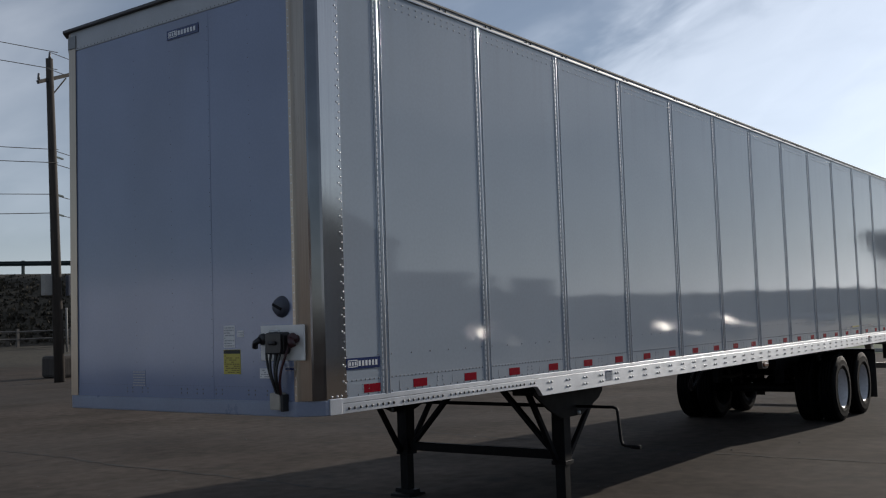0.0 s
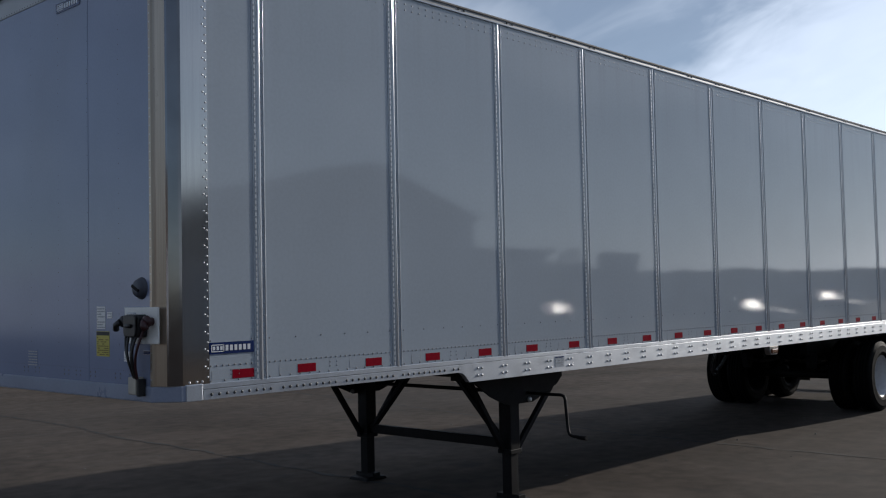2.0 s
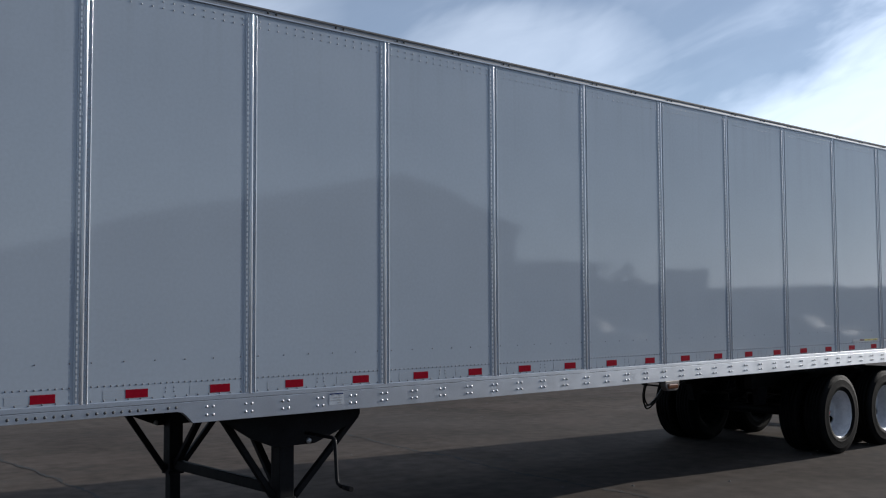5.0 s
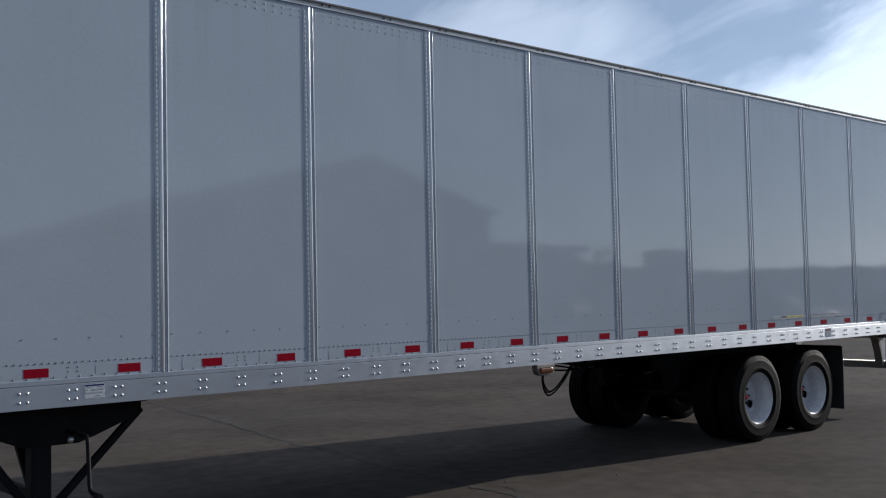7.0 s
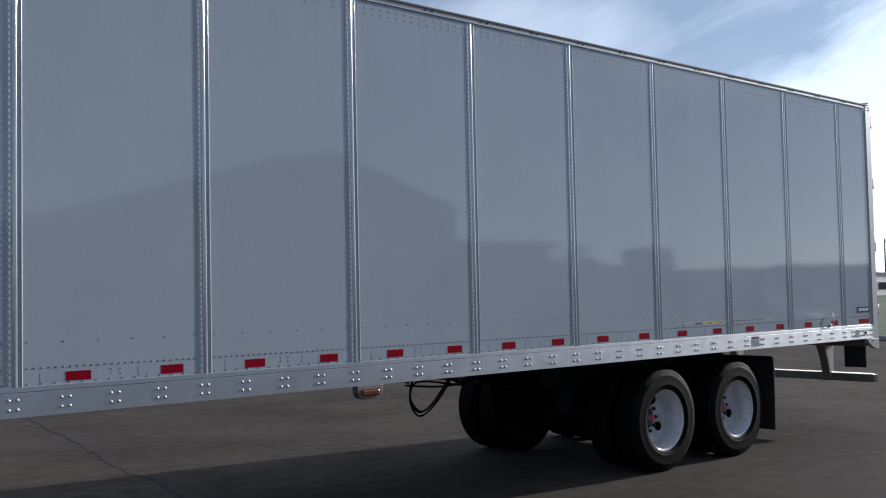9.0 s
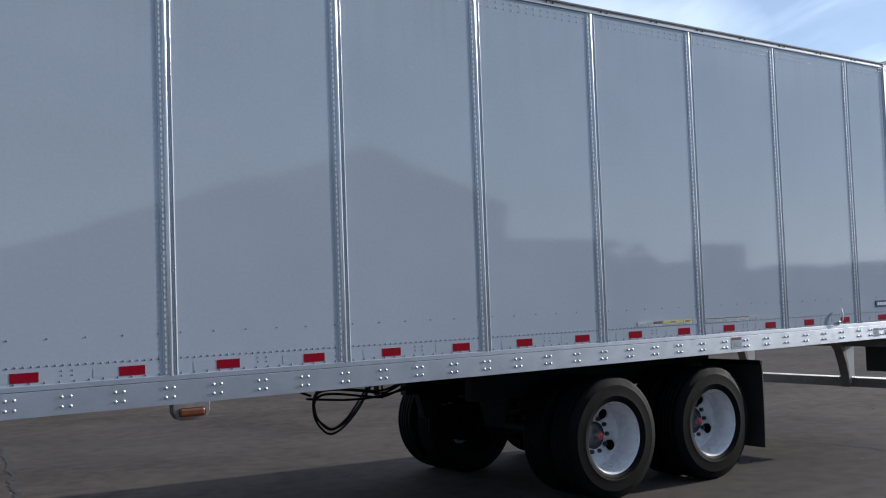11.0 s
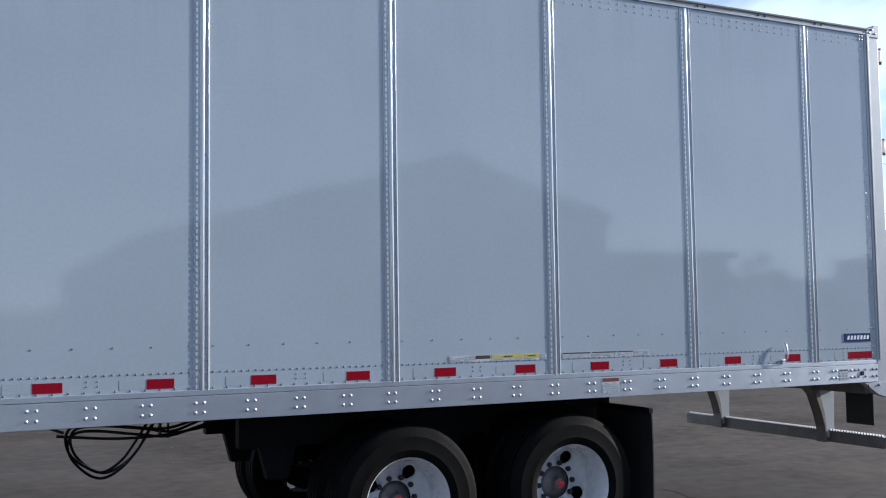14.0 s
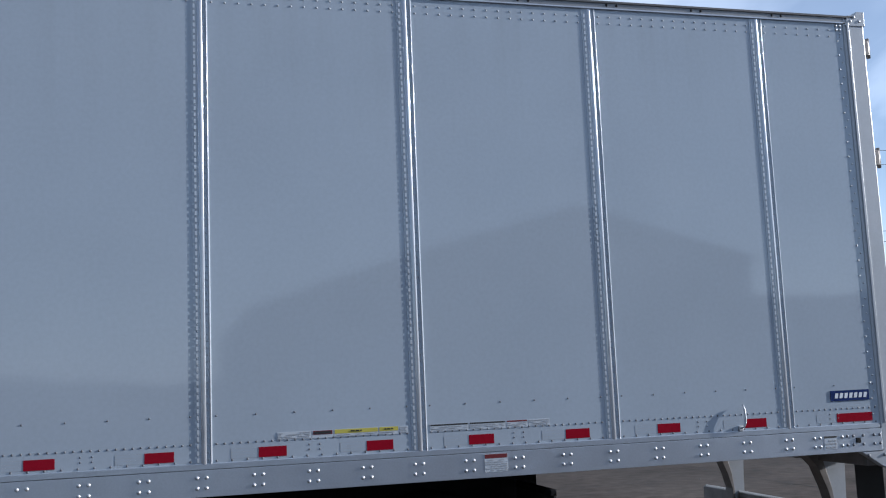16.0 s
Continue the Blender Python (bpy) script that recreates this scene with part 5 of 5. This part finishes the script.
def building(name, label, x0, x1, y0, y1, h, wall_mat, doors=(), windows=(), roof_over=0.3, gable=None, roof_mat=None):
    """A plain hall. Doors and windows: (face, from, to, z0, z1), faces 'w' (x0), 's' (y0), 'n' (y1), 'e' (x1)."""
    b = thing(name, label, "building")
    t = 0.25
    roof_mat = roof_mat or ROOFING
    if gable is None:
        part("roof", box(B(), x0 - roof_over, x1 + roof_over, y0 - roof_over, y1 + roof_over, h, h + 0.28, 0.04), roof_mat, b)
        outlines = {"s": [(x0, 0), (x1, 0), (x1, h), (x0, h)], "n": [(x0, 0), (x1, 0), (x1, h), (x0, h)]}
        hw, he = h, h
    else:
        px, pz, hw, he = gable
        outlines = {"s": [(x0, 0), (x1, 0), (x1, he), (px, pz), (x0, hw)], "n": [(x0, 0), (x1, 0), (x1, he), (px, pz), (x0, hw)]}
        over = 0.15
        sl, sr = (pz - hw) / (px - x0), (pz - he) / (x1 - px)
        part("roof", prism(B(), [(x0 - over, hw - over * sl), (px, pz), (px, pz + 0.22), (x0 - over, hw - over * sl + 0.22)], "y", y0 - over, y1 + over), ROOFING, b)
        part("roof", prism(B(), [(px, pz), (x1 + over, he - over * sr), (x1 + over, he - over * sr + 0.22), (px, pz + 0.22)], "y", y0 - over, y1 + over), ROOFING, b)
    part("wall", prism(B(), outlines["s"], "y", y0, y0 + t), wall_mat, b)
    part("wall", prism(B(), outlines["n"], "y", y1 - t, y1), wall_mat, b)
    part("wall", box(B(), x0, x0 + t, y0 + t, y1 - t, 0, hw), wall_mat, b)
    part("wall", box(B(), x1 - t, x1, y0 + t, y1 - t, 0, he), wall_mat, b)
    for kind, items, mt in (("door", doors, SIDING), ("window", windows, GLASS_DARK)):
        for face, a0, a1, z0, z1 in items:
            fr = 0.08
            spans = ((a0 - fr, a1 + fr, z0 - fr if kind == "window" else 0, z1 + fr, 0.05, SHED_WHITE), (a0, a1, z0, z1, 0.075, mt))
            holder = None
            for c0, c1, d0, d1, out, m2 in spans:
                if face == "w":
                    bm = box(B(), x0 - out, x0 + 0.02, c0, c1, d0, d1)
                elif face == "e":
                    bm = box(B(), x1 - 0.02, x1 + out, c0, c1, d0, d1)
                elif face == "s":
                    bm = box(B(), c0, c1, y0 - out, y0 + 0.02, d0, d1)
                else:
                    bm = box(B(), c0, c1, y1 - 0.02, y1 + out, d0, d1)
                holder = part((kind + "_frame") if holder is None else ("pane" if kind == "window" else "door_leaf"), bm, m2, b if holder is None else holder)
    return b


# hall beyond the trailer's doors
building("warehouse", "blue-grey metal warehouse beyond the yard", 40, 58, 25, 33.5, 4.85, SIDING,
         doors=(("s", 46, 49, 0, 3.2), ("w", 30, 32.5, 0, 3.2)), windows=(("s", 41, 44, 0.9, 1.55), ("s", 51, 56, 0.9, 1.55), ("w", 26, 29, 0.9, 1.55)))
# gabled hall across the yard, facing the trailer's side
building("gabled_hall", "large grey gabled metal hall across the yard", 13.9, 29.7, -46, -23.2, 4.6, BRICKWALL,
         doors=(("n", 15.2, 18.8, 0, 3.0), ("n", 21.5, 25.5, 0, 4.2)), windows=(("n", 26.8, 28.6, 1.2, 2.3),), gable=(23.8, 6.75, 3.85, 5.0))
building("low_shed", "low grey shed beside the gabled hall", 29.3, 36.0, -38, -24.0, 3.65, BRICKWALL, doors=(("n", 30.4, 32.8, 0, 2.6),))
building("low_shed", "long low grey shed with a single window", 36.3, 42.0, -38, -24.3, 2.72, BRICKWALL, doors=(), windows=(("n", 36, 38.4, 1.1, 2.0),))
for x0, x1, h, doors in ((72, 90.5, 2.95, (76, 82)), (91, 118.6, 3.5, (95, 104, 112)), (119, 164.0, 2.95, (122, 133)), (165, 222, 4.5, (170, 184, 200))):
    building("far_warehouse", "low grey warehouse far across the yard", x0, x1, -62, -42, h, BRICKWALL,
             doors=[("n", d, d + 3, 0, 2.5) for d in doors], windows=[("n", d + 3.6, d + 5.6, 1.2, 2.2) for d in doors])
building("pale_shop", "low pale blue workshop ahead of the trailer's nose", -34, -24, 9, 38.6, 3.6, SHOP_BLUE,
         doors=(("e", 34.7, 35.5, 0, 2.9), ("e", 15, 18, 0, 2.7)), windows=(("e", 20, 22, 1.1, 2.2),), roof_mat=SHOP_BLUE, roof_over=0.02)

# out of view; added so that the corner post mirrors something dark low down
building("added_dark_hall", "dark brown hall added for the corner post's dark reflection", -58, -44, -40, 2, 8.2, DARKWALL, doors=(("e", -30, -26, 0, 4), ("e", -16, -12, 0, 4)), windows=(("e", -22, -19, 1.2, 2.4),))
building("grey_shop", "long low blue-grey workshop ahead of the nose", -34, -24.5, 38.62, 150, 3.3, SIDING, doors=(("e", 60, 63, 0, 2.7),), roof_mat=SIDING, roof_over=0.02)


def car(label, paint, at, turn, screen=36, size=1.0):
    """A parked car: body, glass cabin with a windscreen at the given slope, wheels."""
    c = thing("parked_car", label, "car", "cars parked across the yard")
    c.matrix_basis = pose(*at, 0, 0, turn) @ Matrix.Scale(size, 4)
    body = [(-2.2, 0.32), (-2.25, 0.62), (-2.1, 0.86), (-1.3, 0.96), (1.0, 0.95), (1.95, 0.82), (2.2, 0.62), (2.2, 0.32), (1.7, 0.25), (-1.7, 0.25)]
    part("body", prism(B(), body, "y", -0.88, 0.88, bevel=0.05), paint, c)
    part("cabin_glass", prism(B(), [(-1.55, 0.94), (-0.9, 1.38), (0.30, 1.40), (0.30 + 0.46 / math.tan(radians(screen)), 0.94)], "y", -0.76, 0.76, bevel=0.06), GLASS_DARK, c)
    part("roof", prism(B(), [(-0.95, 1.36), (-0.85, 1.43), (0.2, 1.45), (0.32, 1.36)], "y", -0.72, 0.72, bevel=0.03), paint, c)
    for x in (-1.35, 1.35):
        for y in (-0.80, 0.80):
            w = part("wheel", lathe(B(), [(0.0, -0.09), (0.19, -0.10), (0.21, -0.115), (0.30, -0.11), (0.325, -0.08), (0.325, 0.08), (0.30, 0.11), (0.0, 0.10)], 24), RUBBER, c)
            w.matrix_basis = pose(x, y, 0.325)
    for y in (-0.62, 0.62):
        part("headlight", box(B(), 2.12, 2.21, y - 0.18, y + 0.18, 0.62, 0.76, 0.02), BOX_WHITE, c)
    return c


car("dark estate car parked in front of the low sheds", CAR_DARK, (33.0, -21.7, 0), 72.4, 55.5, 0.95)
car("silver estate car parked far across the yard", CAR_SILVER, (40.0, -16.0, 0), 80.8, 42, 0.95)
car("silver hatchback parked far across the yard", CAR_SILVER, (60.0, -20.5, 0), 84.9, 35.5, 1.0)
car("dark saloon car parked far across the yard", CAR_DARK, (54.0, -26.0, 0), 15)
car("white van-sized car parked far across the yard", CAR_WHITE, (96.0, -24.0, 0), 175, 40, 1.15)
car("silver saloon car parked on the far side of the field", CAR_SILVER, (150.0, 66.0, 0), 20)
car("dark saloon car parked on the far side of the field", CAR_DARK, (158.0, 70.5, 0), 25)


building("tall_shed", "small tall grey metal shed across the yard", 44.2, 46.3, -26.6, -25.2, 3.6, BRICKWALL, doors=(("n", 44.7, 45.7, 0, 2.1),), roof_over=0.05)


def bare_tree(at, high, seed, label):
    """A leafless tree: trunk, limbs, and a thin crown of twigs and clumps."""
    rnd = random.Random(seed)
    t = thing("tree", label, "tree", "trees round the yard", at=(*at, 0))
    bm, tips = B(), []

    def limb(p, way, length, r, depth):
        q = p + way * length
        mid = p.lerp(q, 0.5) + Vector((rnd.uniform(-1, 1), rnd.uniform(-1, 1), 0)) * length * 0.06
        tube(bm, [p, mid, q], [r, r * 0.8, r * 0.6], 6, cap=False)
        if depth == 0:
            tips.append((p, q))
            return
        for _ in range(3 if depth > 1 else 4):
            d = (way + Vector((rnd.uniform(-1, 1), rnd.uniform(-1, 1), rnd.uniform(-0.25, 0.7))) * 0.75).normalized()
            limb(q, d, length * rnd.uniform(0.55, 0.8), r * 0.55, depth - 1)
    limb(Vector((0, 0, 0)), Vector((0, 0, 1)), high * 0.34, high * 0.022, 4)
    part("trunk", bm, BARK, t)
    bm = B()
    for p, q in tips:
        for _ in range(9):
            c = p.lerp(q, rnd.random()) + Vector((rnd.uniform(-1, 1), rnd.uniform(-1, 1), rnd.uniform(-1, 1))) * high * 0.035
            s = high * rnd.uniform(0.01, 0.028)
            a, b2 = Vector((rnd.uniform(-1, 1), rnd.uniform(-1, 1), rnd.uniform(-1, 1))).normalized() * s, Vector((rnd.uniform(-1, 1), rnd.uniform(-1, 1), rnd.uniform(-1, 1))).normalized() * s
            bm.faces.new([bm.verts.new(c + o) for o in (a, b2, -a, -b2)])
    part("crown", bm, TWIG, t)
    return t


bare_tree((96, 32), 7.5, 3, "small bare tree on the field")
for i, (x, y, h) in enumerate(((186, -38, 15), (194, -36, 16), (190, -40, 17), (37.2, -23.4, 3.9), (162, 62, 5.5), (172, 60, 6.0), (185, 76, 6.5))):
    bare_tree((x, y), h, 20 + i, "bare brown tree far beyond the yard")
building("far_store", "low white building on the far side of the field", 165, 210, 74, 96, 3.6, SHED_WHITE, windows=(("s", 170, 178, 1, 2.2), ("s", 184, 196, 1, 2.2)))

# distant tree line round the horizon
bm = B()
rnd = random.Random(11)
prev = None
for k in range(721):
    a = 2 * math.pi * k / 720
    d = 620 + 60 * math.sin(5 * a)
    p = (d * math.cos(a), d * math.sin(a))
    h = 5.5 + 3.5 * rnd.random() + 2.5 * math.sin(17 * a) + (2 if rnd.random() < 0.1 else 0)
    cur = [bm.verts.new((p[0], p[1], -1)), bm.verts.new((p[0], p[1], h)), bm.verts.new((p[0] * 1.03, p[1] * 1.03, h * 0.9)), bm.verts.new((p[0] * 1.03, p[1] * 1.03, -1))]
    if prev:
        for j in range(3):
            bm.faces.new((prev[j], cur[j], cur[j + 1], prev[j + 1]))
    prev = cur
structure("backdrop", bm, TWIG, "distant brown tree line on the horizon", "tree line")
